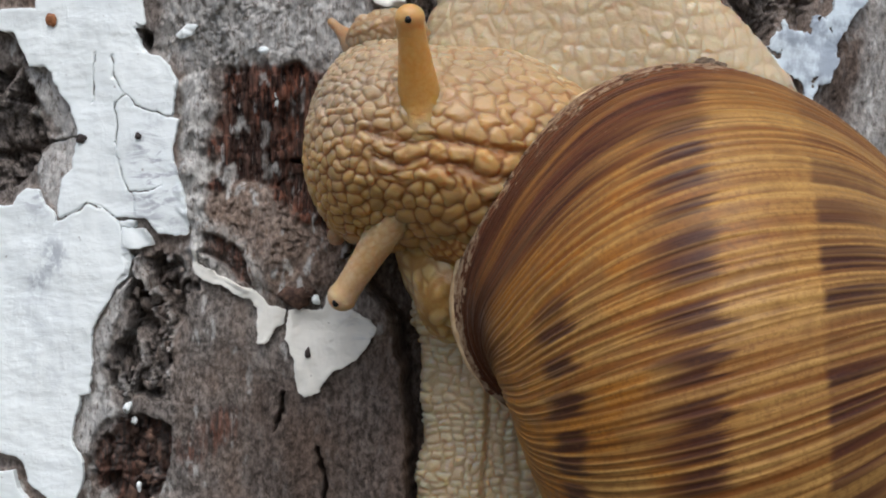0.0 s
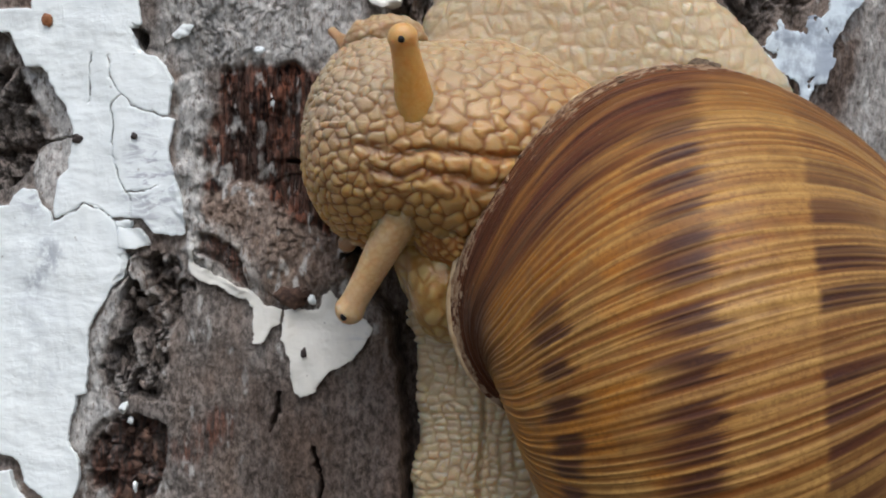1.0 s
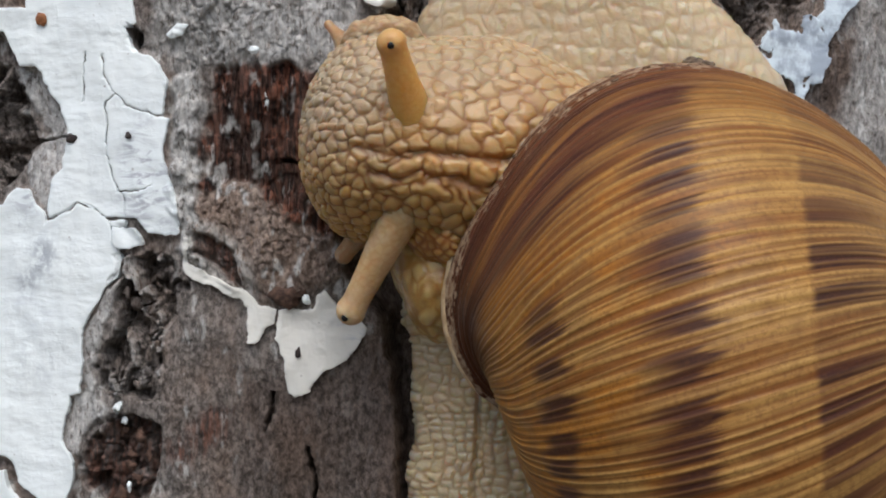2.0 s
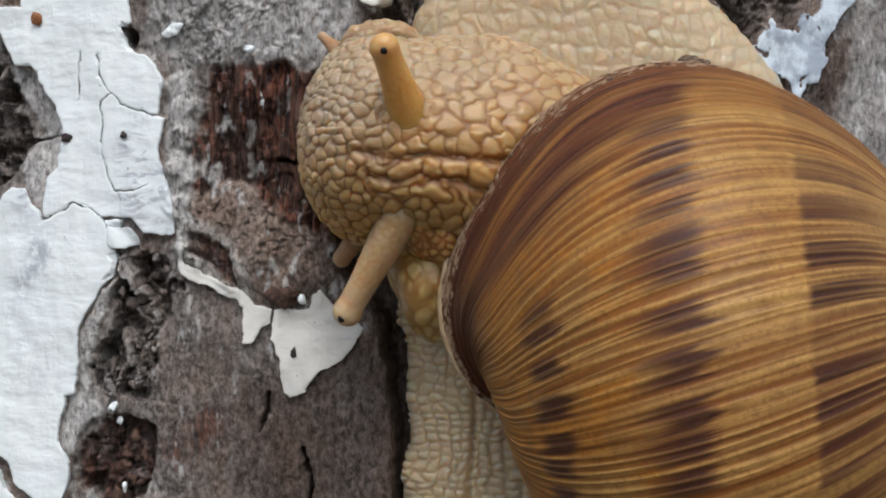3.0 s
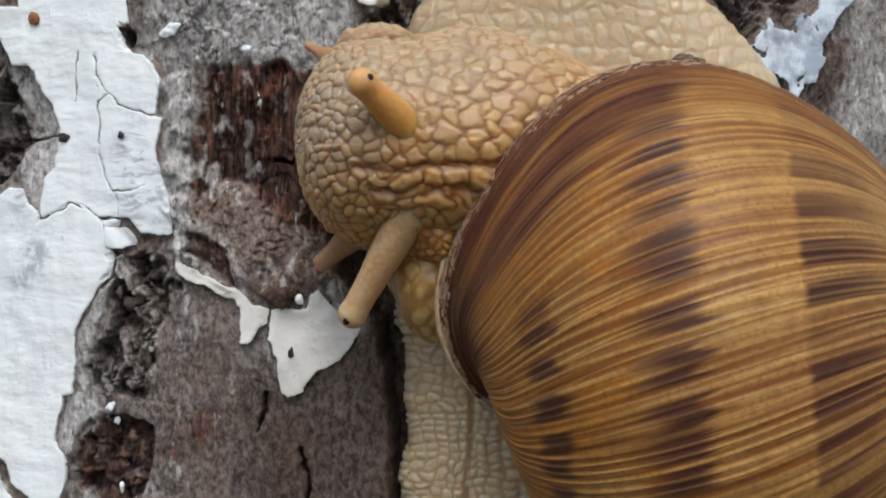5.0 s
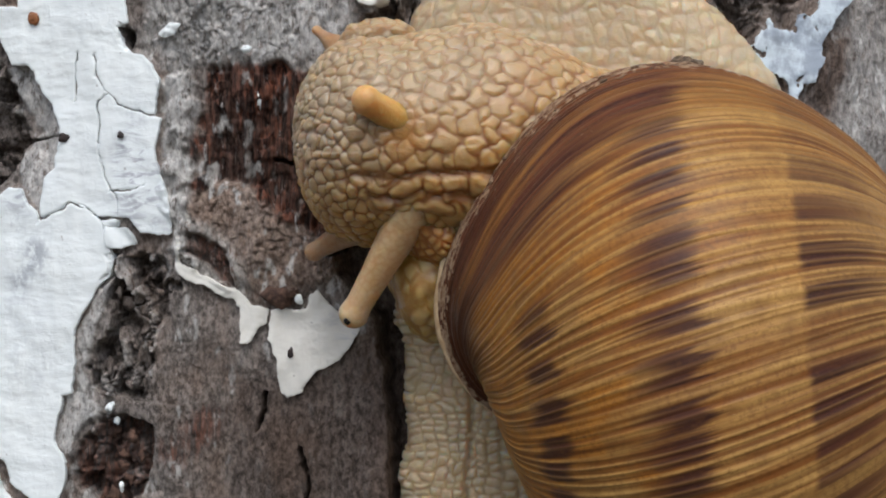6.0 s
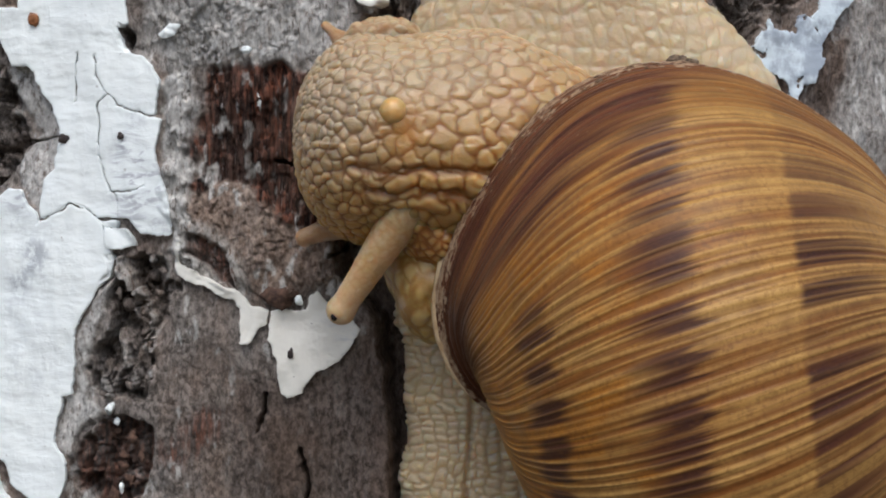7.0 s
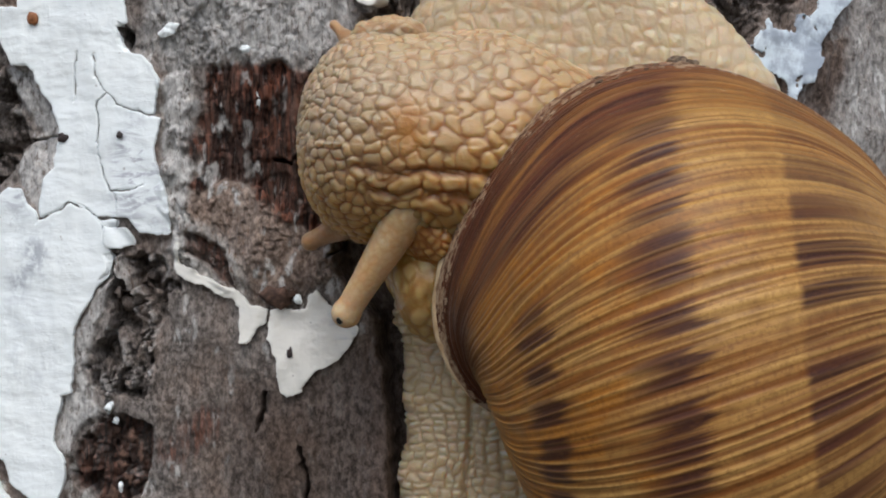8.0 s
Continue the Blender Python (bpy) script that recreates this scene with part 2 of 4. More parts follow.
    fresh = g.mix(g.step(lines, 0.42, 0.6), (0.095, 0.029, 0.017), (0.04, 0.012, 0.011))
    streak = g.noise(g.vec(g.math("MULTIPLY", turn, 9.0), g.math("MULTIPLY", across, 0.45), 51.0), 1, 3, 0.55)
    fresh = g.mix(g.math("MULTIPLY", g.step(streak, 0.47, 0.58, 0, 0.75), g.step(turn, -0.2, -0.6, 0.15, 1.0)), fresh, g.mix(g.step(lines, 0.42, 0.6), (0.28, 0.125, 0.028), (0.16, 0.058, 0.014)))
    c = g.mix(g.step(late, -0.98, -0.62, 0, 0.95), c, fresh)
    c = g.mix(g.math("MULTIPLY", g.math("MULTIPLY", rib, g.step(turn, -0.1, -0.5)), 0.22), c, (0.4, 0.21, 0.06))
    c = g.mix(g.math("MULTIPLY", g.step(across, -1.25, -1.7, 0, 0.85), g.step(turn, -1.25, -0.95)), c, g.mix(g.step(lines, 0.42, 0.58), (0.1, 0.034, 0.014), (0.04, 0.014, 0.008)))
    speck = g.noise(g.scaled(2800, 2800, 2800), 1, 5, 0.75)
    c = g.mix(g.step(speck, 0.36, 0.56, 0.42, 0.0), c, (0.1, 0.042, 0.016))
    worn = g.noise(g.scaled(620, 620, 620), 1, 5, 0.7)
    flecks = g.noise(g.scaled(1900, 1900, 1900), 1, 4, 0.6)
    crust = g.math("ADD", g.math("ADD", g.math("MULTIPLY", worn, 0.55), g.math("MULTIPLY", flecks, 0.45)), g.math("ADD", g.step(turn, -0.85, -0.1, 0, 0.09), g.step(turn, -0.36, -0.12, 0, 0.14)))
    c = g.mix(g.step(crust, 0.655, 0.71, 0, 0.7), c, g.mix(g.step(flecks, 0.4, 0.6), (0.22, 0.13, 0.07), (0.42, 0.31, 0.2)))
    h = g.math("ADD", g.math("ADD", g.math("MULTIPLY", lines, 0.5), g.math("MULTIPLY", hair, 0.35)), g.math("MULTIPLY", g.step(crust, 0.65, 0.72), 0.4))
    return g.done(c, g.step(speck, 0.3, 0.7, 0.28, 0.46), g.bump(h, 0.00018, 0.7), Specular_IOR_Level=0.14)


def plain_material(name, a, b, rough, scale=900, **more):
    g = Graph(name)
    n = g.noise(g.scaled(scale, scale, scale), 1, 5, 0.6)
    return g.done(g.mix(g.step(n, 0.3, 0.7), a, b), rough, g.bump(n, 0.0002, 0.6), **more)


BAND_A, BAND_B, BAND_C = (0.47, 0.95), (-0.22, 0.03), (-0.95, -0.68)
BARK, PAINT, THIN_PAINT = bark_material(), paint_material(), paint_material("thin_whitewash", 0.6)
OLD_PAINT = paint_material("aged_whitewash", 0.0, (0.78, 0.77, 0.71), (0.68, 0.67, 0.62))
SKIN = skin_material("snail_skin", (0.315, 0.24, 0.158), (0.24, 0.165, 0.098), 1.0, 0.16)
AMBER_SKIN = skin_material("amber_tentacle_skin", (0.56, 0.325, 0.095), (0.52, 0.26, 0.05), 0.95, 0.1)
# orange neck, its colour deepened for light shining through and bouncing up
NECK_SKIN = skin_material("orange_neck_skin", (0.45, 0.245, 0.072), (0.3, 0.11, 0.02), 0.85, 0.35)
PALE_SKIN = skin_material("pale_foot_skin", (0.55, 0.44, 0.285), (0.475, 0.35, 0.2), 1.0, 0.3)
COLLAR_SKIN = skin_material("yellow_mantle_skin", (0.51, 0.365, 0.14), (0.38, 0.21, 0.055), 0.85, 0.6)
STALK_SKIN = skin_material("tentacle_skin", (0.57, 0.415, 0.235), (0.47, 0.29, 0.125), 1.0, 0.25)
FEELER_SKIN = skin_material("feeler_skin", (0.36, 0.235, 0.13), (0.3, 0.165, 0.072), 0.92, 0.2)
SHELL = shell_material()
LIP = plain_material("shell_lip", (0.3, 0.17, 0.07), (0.62, 0.48, 0.29), 0.5, 420)
EYE = plain_material("eye_black", (0.006, 0.005, 0.005), (0.012, 0.01, 0.01), 0.25)
CHIP = plain_material("bark_chip_brown", (0.04, 0.021, 0.014), (0.13, 0.072, 0.048), 0.9, 2400)
SPOT_BROWN = plain_material("rust_drop", (0.2, 0.07, 0.02), (0.28, 0.11, 0.035), 0.6)
SPOT_DARK = plain_material("dark_drop", (0.02, 0.015, 0.015), (0.05, 0.035, 0.03), 0.7)
DIRT = plain_material("dry_dirt", (0.05, 0.032, 0.02), (0.19, 0.135, 0.085), 0.95, 2600)
CRUST = plain_material("shell_crust", (0.12, 0.065, 0.035), (0.29, 0.19, 0.11), 0.85, 2200)
EARTH = plain_material("earth", (0.06, 0.05, 0.035), (0.1, 0.09, 0.06), 0.95, 30)


# ---- meshes from arrays ----
def mesh(name, verts, quads, material, attrs=None, facets=False):
    """A smooth-shaded mesh from arrays in millimetres."""
    me = bpy.data.meshes.new(name)
    verts, quads = np.asarray(verts, np.float32) * MM, np.asarray(quads, np.int32)
    me.vertices.add(len(verts))
    me.vertices.foreach_set("co", verts.ravel())
    me.loops.add(quads.size)
    me.loops.foreach_set("vertex_index", quads.ravel())
    me.polygons.add(len(quads))
    me.polygons.foreach_set("loop_start", np.arange(0, quads.size, quads.shape[1], dtype=np.int32))
    me.update(calc_edges=True)
    for key, value in (attrs or {}).items():
        me.attributes.new(key, "FLOAT", "POINT").data.foreach_set("value", np.asarray(value, np.float32).ravel())
    if not facets:
        me.shade_smooth()
    me.materials.append(material)
    return me


def lattice(n, m, wrap_n=False, wrap_m=False):
    """Quads over an n by m grid of points; a wrapped side closes on itself."""
    idx = np.arange(n * m).reshape(n, m)
    if wrap_n:
        idx = np.vstack([idx, idx[:1]])
    if wrap_m:
        idx = np.hstack([idx, idx[:, :1]])
    return np.stack([idx[:-1, :-1], idx[1:, :-1], idx[1:, 1:], idx[:-1, 1:]], -1).reshape(-1, 4)


def normals(G, wrap=False):
    """Normals of a grid of points (n, m, 3)."""
    dv = np.roll(G, -1, 1) - np.roll(G, 1, 1) if wrap else np.gradient(G, axis=1)
    n = np.cross(np.gradient(G, axis=0), dv)
    return n / (np.linalg.norm(n, axis=-1, keepdims=True) + 1e-9)


def thing(name, label, category, kind="", group="", at=(0, 0, BASE)):
    ob = tagged(new(name), label, category, group, kind)
    ob.location = at
    return ob


def part(name, me, parent, label=""):
    ob = new(name, me)
    ob.parent = parent
    return tagged(ob, label)


# ---- the trunk ----
ROUND, MIDDLE = 150.0, -6.0      # radius and middle of the trunk, millimetres

HOLE_UPPER = [(-41.0, 15.8), (-36.2, 15.1), (-35.7, 13.3), (-35.2, 11.0), (-34.0, 9.2), (-34.6, 7.6), (-35.4, 5.8), (-41.0, 4.9)]
CRUMBS = [(-26.5, -0.4), (-24.8, 0.0), (-22.0, -0.4), (-20.9, -1.7), (-22.5, -5.3), (-22.7, -8.9), (-24.1, -11.7), (-26.0, -12.6), (-28.0, -11.7), (-28.4, -9.0), (-27.5, -7.2), (-26.5, -5.4)]
HOLLOW = [(-27.4, -13.3), (-26.0, -13.3), (-23.9, -13.7), (-23.3, -16.1), (-23.9, -18.4), (-24.8, -19.9), (-27.2, -21.0), (-29.1, -18.7), (-29.4, -16.3), (-28.6, -14.7)]
RED_FIBRES = [(-19.2, 14.9), (-15.6, 15.0), (-11.1, 14.3), (-8.5, 13.8), (-10.2, 10.7), (-10.9, 8.1), (-10.2, 4.9), (-8.0, 2.7), (-8.9, 0.9), (-12.9, 1.8), (-14.3, 4.5), (-17.4, 5.0), (-19.6, 5.4), (-20.0, 8.6), (-19.6, 11.7)]
PALE_RIDGE = [(-22.0, 14.0), (-20.0, 13.9), (-20.1, 8.6), (-20.2, 4.5), (-20.2, 1.8), (-19.5, -1.3), (-21.1, 0.0), (-21.7, 2.7), (-21.9, 6.3), (-22.2, 9.0)]
BROWN_FIELD = [(-20.2, 5.0), (-14.3, 4.3), (-8.5, 0.9), (-7.6, -1.7), (-10.2, -3.5), (-13.8, -4.0), (-17.4, -2.6), (-20.2, 0.0)]
# bark sunk and darkened to give the foot's shadow beside it
SHADE_GAP = [(-8.5, 1.8), (-4.5, 0.0), (-2.2, -5.3), (-1.8, -11.5), (-1.6, -21.8), (-3.7, -21.8), (-4.1, -14.2), (-4.5, -8.9), (-5.1, -5.3), (-8.0, -1.7)]
HOLE_TOP = [(21.8, 21.5), (23.0, 18.8), (24.8, 16.3), (25.7, 17.5), (26.0, 19.4), (28.0, 17.8), (29.0, 19.5), (28.7, 21.8)]
HOLE_MID = [(-6.7, 22.3), (-3.8, 22.3), (-1.8, 20.5), (-2.9, 18.3), (-4.5, 17.4), (-6.7, 16.3), (-6.7, 17.4), (-5.7, 18.3), (-4.5, 19.2), (-6.2, 19.4)]
HOLE_SMALL = [(-25.7, 17.6), (-24.5, 17.2), (-24.3, 15.9), (-24.9, 15.7), (-25.5, 16.5)]
WEDGE = [(-20.0, 1.4), (-19.0, 1.2), (-17.7, 0.0), (-16.8, -1.5), (-16.2, -3.2), (-17.4, -2.6), (-19.0, -1.3), (-20.1, -0.2)]
# lower bark left of the foot, coloured a darker brown
DARK_PLATE = [(-17.0, -10.2), (-11.1, -9.3), (-7.1, -7.5), (-4.0, -4.4), (-1.3, -21.8), (-17.9, -21.9), (-17.4, -16.1)]
# shadow at the head's edge, painted on the red fibres
HEAD_SHADE = [(-13.4, 13.0), (-10.2, 13.4), (-8.5, 12.1), (-7.6, 0.9), (-10.2, 1.8), (-12.7, 5.4), (-13.8, 9.0)]
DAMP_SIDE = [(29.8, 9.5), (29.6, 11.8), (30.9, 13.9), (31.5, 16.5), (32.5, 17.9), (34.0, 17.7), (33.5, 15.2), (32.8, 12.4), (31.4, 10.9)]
GREY_FIELD = [(-23.9, 22.5), (-6.7, 22.3), (-7.6, 17.0), (-10.2, 14.3), (-15.6, 15.2), (-19.3, 14.5), (-22.0, 14.0), (-23.4, 16.2)]
PLATE = [(-35.9, 14.9), (-33.4, 15.0), (-32.7, 13.7), (-31.2, 11.9), (-30.6, 9.6), (-30.9, 6.4), (-32.0, 5.5), (-32.3, 2.3), (-32.9, 3.2), (-33.7, 4.6), (-34.2, 5.1), (-34.2, 6.9), (-33.0, 9.2), (-34.4, 11.5), (-35.3, 13.3)]
PAINT_EDGE = [(-26.0, -0.6), (-25.5, -1.3), (-26.5, -4.0), (-27.5, -6.1), (-28.2, -7.6), (-28.6, -9.5), (-28.4, -11.7), (-27.4, -12.8), (-28.4, -13.8), (-29.3, -15.1), (-29.6, -16.7), (-31.0, -16.3), (-31.1, -14.9), (-30.3, -12.0), (-29.4, -11.3), (-29.5, -7.2), (-28.8, -5.6), (-27.4, -3.3)]
CRACKS = [[(-14.0, -11.3), (-14.4, -12.9), (-15.0, -14.6)], [(-11.3, -15.8), (-11.1, -17.8), (-10.8, -19.1), (-11.8, -21.8)], [(-34.0, 8.9), (-30.6, 9.0)], [(-13.6, 6.9), (-11.8, 6.9), (-11.1, 7.6)], [(-36.2, 14.9), (-35.3, 11.9), (-34.3, 8.9)], [(-8.5, 1.8), (-7.9, 0.5), (-8.9, -0.6)], [(-25.8, -4.7), (-26.4, -6.7), (-26.2, -9.0), (-26.5, -11.2)], [(-26.8, -13.6), (-26.4, -15.7), (-25.7, -17.5), (-26.0, -19.4)]]
PAINT_UPPER = [(-41.0, 19.6), (-35.8, 19.5), (-34.3, 19.5), (-34.3, 23.8), (-25.4, 23.5), (-25.2, 19.4), (-24.9, 18.0), (-25.7, 17.6), (-25.5, 16.6), (-24.8, 15.6), (-23.8, 15.4), (-23.0, 14.6), (-22.5, 13.1), (-22.9, 10.6), (-22.3, 10.3), (-22.7, 8.2), (-22.7, 7.0), (-21.9, 5.0), (-21.4, 3.0), (-21.5, 1.3), (-22.4, 1.1), (-24.0, 1.3), (-24.5, 2.0), (-24.9, 2.5), (-25.7, 2.5), (-26.5, 2.6), (-27.4, 2.5), (-28.6, 3.4), (-29.8, 3.8), (-31.1, 2.9), (-32.2, 2.4), (-32.3, 3.1), (-32.0, 5.6), (-31.1, 6.5), (-30.9, 8.1), (-30.7, 9.8), (-31.5, 11.6), (-32.8, 13.5), (-33.0, 14.3), (-33.6, 14.9), (-34.9, 14.9), (-35.6, 16.2), (-36.4, 17.6), (-41.0, 18.5)]
PAINT_LOWER = [(-41.0, 3.7), (-36.2, 3.6), (-35.8, 4.4), (-35.0, 5.0), (-34.0, 4.7), (-33.7, 4.1), (-32.6, 3.0), (-32.5, 2.1), (-32.2, 2.4), (-31.1, 2.9), (-29.8, 3.8), (-28.6, 3.4), (-27.4, 2.5), (-26.8, 1.3), (-26.3, 0.0), (-26.1, -0.9), (-26.5, -2.2), (-27.4, -3.1), (-28.4, -4.7), (-29.4, -6.4), (-29.4, -9.0), (-29.7, -11.5), (-30.5, -11.8), (-31.1, -15.4), (-30.3, -16.3), (-30.1, -17.9), (-30.6, -20.0), (-30.7, -22.6), (-32.4, -22.7), (-33.1, -20.0), (-34.2, -19.2), (-34.9, -18.7), (-35.2, -17.1), (-36.0, -16.7), (-41.0, -16.1)]
PAINT_CORNER = [(-41.0, -18.5), (-36.2, -17.8), (-35.8, -19.2), (-34.7, -20.1), (-34.4, -22.8), (-41.0, -23.1)]
PAINT_TAB = [(-26.8, 1.8), (-25.0, 1.7), (-24.3, 0.4), (-25.5, 0.0), (-26.7, 0.2)]
PAINT_TAB_SMALL = [(-27.1, 2.4), (-25.7, 2.3), (-25.8, 1.8), (-26.8, 1.9)]
PAINT_HANGING = [(-13.7, -4.6), (-12.0, -4.8), (-10.9, -4.5), (-10.6, -3.5), (-9.8, -3.3), (-8.9, -4.4), (-7.1, -5.7), (-6.6, -6.2), (-6.7, -6.7), (-7.9, -8.5), (-8.9, -9.1), (-10.2, -9.8), (-10.8, -10.6), (-11.1, -11.2), (-12.3, -11.6), (-13.0, -11.2), (-13.2, -8.9), (-13.6, -7.5), (-13.9, -7.1), (-13.8, -5.8)]
PAINT_STRIP = [(-21.0, -1.3), (-21.0, -0.3), (-20.9, 0.9), (-20.7, 0.9), (-20.75, -0.2), (-20.55, -1.1), (-19.8, -1.6), (-18.4, -2.3), (-16.1, -3.5), (-15.0, -4.4), (-13.7, -4.8), (-13.9, -5.8), (-15.0, -6.7), (-15.6, -7.6), (-16.0, -7.3), (-15.9, -5.3), (-16.3, -4.2), (-18.4, -3.1), (-20.2, -2.4), (-20.7, -2.0)]
PAINT_CHIP = [(-22.5, 17.0), (-21.6, 17.8), (-20.7, 17.6), (-21.2, 16.9), (-22.2, 16.7)]
PAINT_TOP = [(-7.1, 20.1), (-4.2, 20.5), (-4.4, 19.4), (-5.8, 19.1), (-6.7, 19.3)]
PAINT_RIGHT = [(26.4, 19.1), (26.7, 17.7), (28.3, 17.6), (29.2, 19.2), (30.3, 18.7), (30.9, 19.9), (31.2, 21.6), (34.7, 21.7), (34.0, 20.4), (33.1, 19.3), (31.9, 18.0), (31.3, 16.9), (31.4, 15.6), (30.7, 13.9), (29.5, 13.4), (28.9, 12.3), (28.2, 12.6), (27.7, 13.7), (26.2, 14.2), (24.6, 16.2), (25.6, 17.4)]
PAINT_CRACKS = [[(-27.6, 15.5), (-27.5, 13.6), (-26.7, 12.5), (-25.8, 11.5), (-23.8, 10.8), (-22.3, 10.5)], [(-26.7, 12.3), (-27.4, 11.7), (-27.2, 9.8), (-27.4, 7.3), (-26.5, 4.8), (-25.8, 4.3), (-25.7, 2.5)], [(-32.3, 2.4), (-31.1, 2.8), (-29.7, 3.7), (-28.5, 3.3), (-27.4, 2.4)], [(-29.1, 15.7), (-29.3, 13.6), (-29.4, 11.8)], [(-26.5, 4.6), (-24.6, 4.6), (-23.6, 5.0)]]

SMEARS = [(-32.6, -0.6, 1.9, 2.6, 0.85), (-34.0, -2.6, 1.6, 1.8, 0.7), (-34.4, 1.6, 1.6, 2.6, 0.4), (-33.5, -9.5, 3.0, 4.0, 0.3)]      # grey smears in the limewash: place, reach, strength


def zone(points, x, z, soft, rag=0.7, seed=5):
    wx = x + rag * fbm(x / 1.6, z / 1.6, 3, seed)
    wz = z + rag * fbm(x / 1.6, z / 1.6, 3, seed + 40)
    return smooth(soft, -soft, outline(points, wx, wz))


def bark_height(x, z, fine=True):
    """Height of the bark over the round trunk in millimetres, and how rusty, pale, darkened and tanned it is."""
    h = 0.9 * fbm(x / 9, z / 22, 3, 3) + 0.35 * fbm(x / 3, z / 5, 3, 8)
    near = (np.abs(x) < 50) & (np.abs(z) < 32)
    painted = np.minimum(np.minimum(outline(PAINT_UPPER, x, z), outline(PAINT_LOWER, x, z)), np.minimum(outline(PAINT_CORNER, x, z), outline(PAINT_RIGHT, x, z)))
    lime = smooth(0.45, -0.2, painted) if fine else smooth(1.2, 0.2, painted)
    h = h * (1 - 0.65 * lime) + 0.7 * lime
    if not fine:
        lime = np.maximum(lime, 0.7)
    hole, crumbs, hollow = zone(HOLE_UPPER, x, z, 0.25, 0.8, 21), zone(CRUMBS, x, z, 0.3, 1.2, 22), zone(HOLLOW, x, z, 0.25, 0.6, 23)
    red, ridge, brown = zone(RED_FIBRES, x, z, 0.4, 1.0, 24), zone(PALE_RIDGE, x, z, 0.5, 0.5, 25), zone(BROWN_FIELD, x, z, 0.8, 0.8, 26)
    gap, top, grey = zone(SHADE_GAP, x, z, 0.6, 0.22, 27), np.maximum(zone(HOLE_TOP, x, z, 0.5, 0.6, 28), np.maximum(zone(HOLE_MID, x, z, 0.4, 0.6, 30), zone(HOLE_SMALL, x, z, 0.2, 0.4, 19))), zone(GREY_FIELD, x, z, 1.0, 0.8, 29)
    wedge = zone(WEDGE, x, z, 0.15, 0.35, 18)
    plate = np.maximum(zone(PLATE, x, z, 0.3, 0.4, 14), zone(PAINT_EDGE, x, z, 0.2, 0.35, 15)) * (1 - lime)
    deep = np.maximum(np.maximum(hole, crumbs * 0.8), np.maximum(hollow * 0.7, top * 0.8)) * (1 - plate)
    keep = 1 - lime * 0.85
    h = h - 2.5 * deep * (1 - 0.9 * lime) + 0.5 * ridge - 0.25 * red + 0.35 * plate - 3.6 * gap + 0.35 * brown - 0.9 * wedge
    # broken cork in the cavities
    jx, jz = 0.35 * fbm(x / 1.5, z / 1.5, 3, 31), 0.35 * fbm(x / 1.5, z / 1.5, 3, 32)
    block, seam = shards(x / 1.3 + jx, z / 2.6 + jz, 33, 1.8)
    grain, seam2 = shards(x / 0.6 + 2 * jx, z / 0.8 + 2 * jz, 34, 1.6)
    lump = np.clip(block * smooth(0.0, 0.12, seam) * 0.85 + 0.22 * grain * smooth(0.0, 0.12, seam2), -0.2, 1.3)
    h = h + (3.2 * lump - 0.6) * deep * keep
    # scaly flakes on the open bark
    scale, seam = shards(x / 2.4 + 1.6 * jx, z / 4.2 + 1.6 * jz, 37, 0.9)
    chip, seam2 = shards(x / 0.75 + 2 * jx, z / 1.1 + 2 * jz, 38, 1.2)
    flake = scale * smooth(0.0, 0.15, seam)
    open_bark = keep * (1 - deep)
    side = smooth(32.5, 34.5, x + 0.6 * fbm(x / 3, z / 4, 2, 6)) * near
    h = h + ((0.1 + 0.22 * brown + 0.25 * grey + 0.2 * ridge) * (1 - 0.6 * side) * flake + (0.06 + 0.12 * brown + 0.1 * grey) * chip * smooth(0.0, 0.15, seam2)) * open_bark
    # fibres in the red wood, broken across
    h = h + open_bark * (ridge * 0.5 + grey * 0.34 + brown * 0.22 + 0.045) * afbm(x / 0.7, z / 4.5 + 0.5 * fbm(x / 2, z / 2, 2, 46), 4, 47, 0.65)
    fib = afbm(x / 0.58, z / 6 + 0.4 * fbm(x / 2, z / 2, 2, 41), 4, 42)
    stepz = vnoise(x / 1.6, z / 2.5, 43)
    h = h + red * keep * (0.85 * fib + 0.5 * np.round(stepz * 2) / 2)
    if fine:
        rough = 0.09 * fbm(x / 0.9, z / 2.0, 4, 51, 0.6) + 0.05 * fbm(x / 0.25, z / 0.5, 2, 55)
        h = h + rough * (1 - 0.88 * lime) * (1 + 2.4 * deep + 0.2 * grey + 0.2 * brown)
        rough = rough + 0.07 * afbm(x / 2.2 + z * 0.25, z / 0.34 - x * 0.12, 3, 56) * (1 - red) * (1 - 0.6 * grey)
        worm = np.abs(fbm(x / 1.0, z / 1.5, 3, 58))
        h = h - (0.01 + 0.1 * grey + 0.02 * brown) * (1 - plate) * smooth(0.12, 0.0, worm) * open_bark
        for k, line in enumerate(CRACKS):
            wx, wz = x + 0.25 * fbm(x, z, 3, 60 + k), z + 0.25 * fbm(x, z, 3, 70 + k)
            h = h - 2.2 * smooth(0.22, 0.02, along(line, wx, wz) + 0.14 * vnoise(x / 0.7, z / 0.7, 80 + k))
    rust = np.clip(red + 0.55 * wedge + 0.2 * brown + 0.75 * hollow + 0.75 * smooth(2.6, 0.2, np.hypot((x + 19.6) / 1.5 + 0.8 * fbm(x / 1.2, z / 1.6, 3, 16), (z + 14.7 - 0.5 * (x + 19.6)) / 1.1 + 0.8 * fbm(x / 1.2, z / 1.6, 3, 17))), 0, 1) * (1 - ridge)
    pale = np.clip(1.5 * ridge + 0.8 * plate + 0.76 * grey + 0.42 * side + 0.12 * smooth(-0.2, 0.6, fbm(x / 4, z / 7, 3, 81)) + 0.1 * brown, 0, 1) * (1 - red)
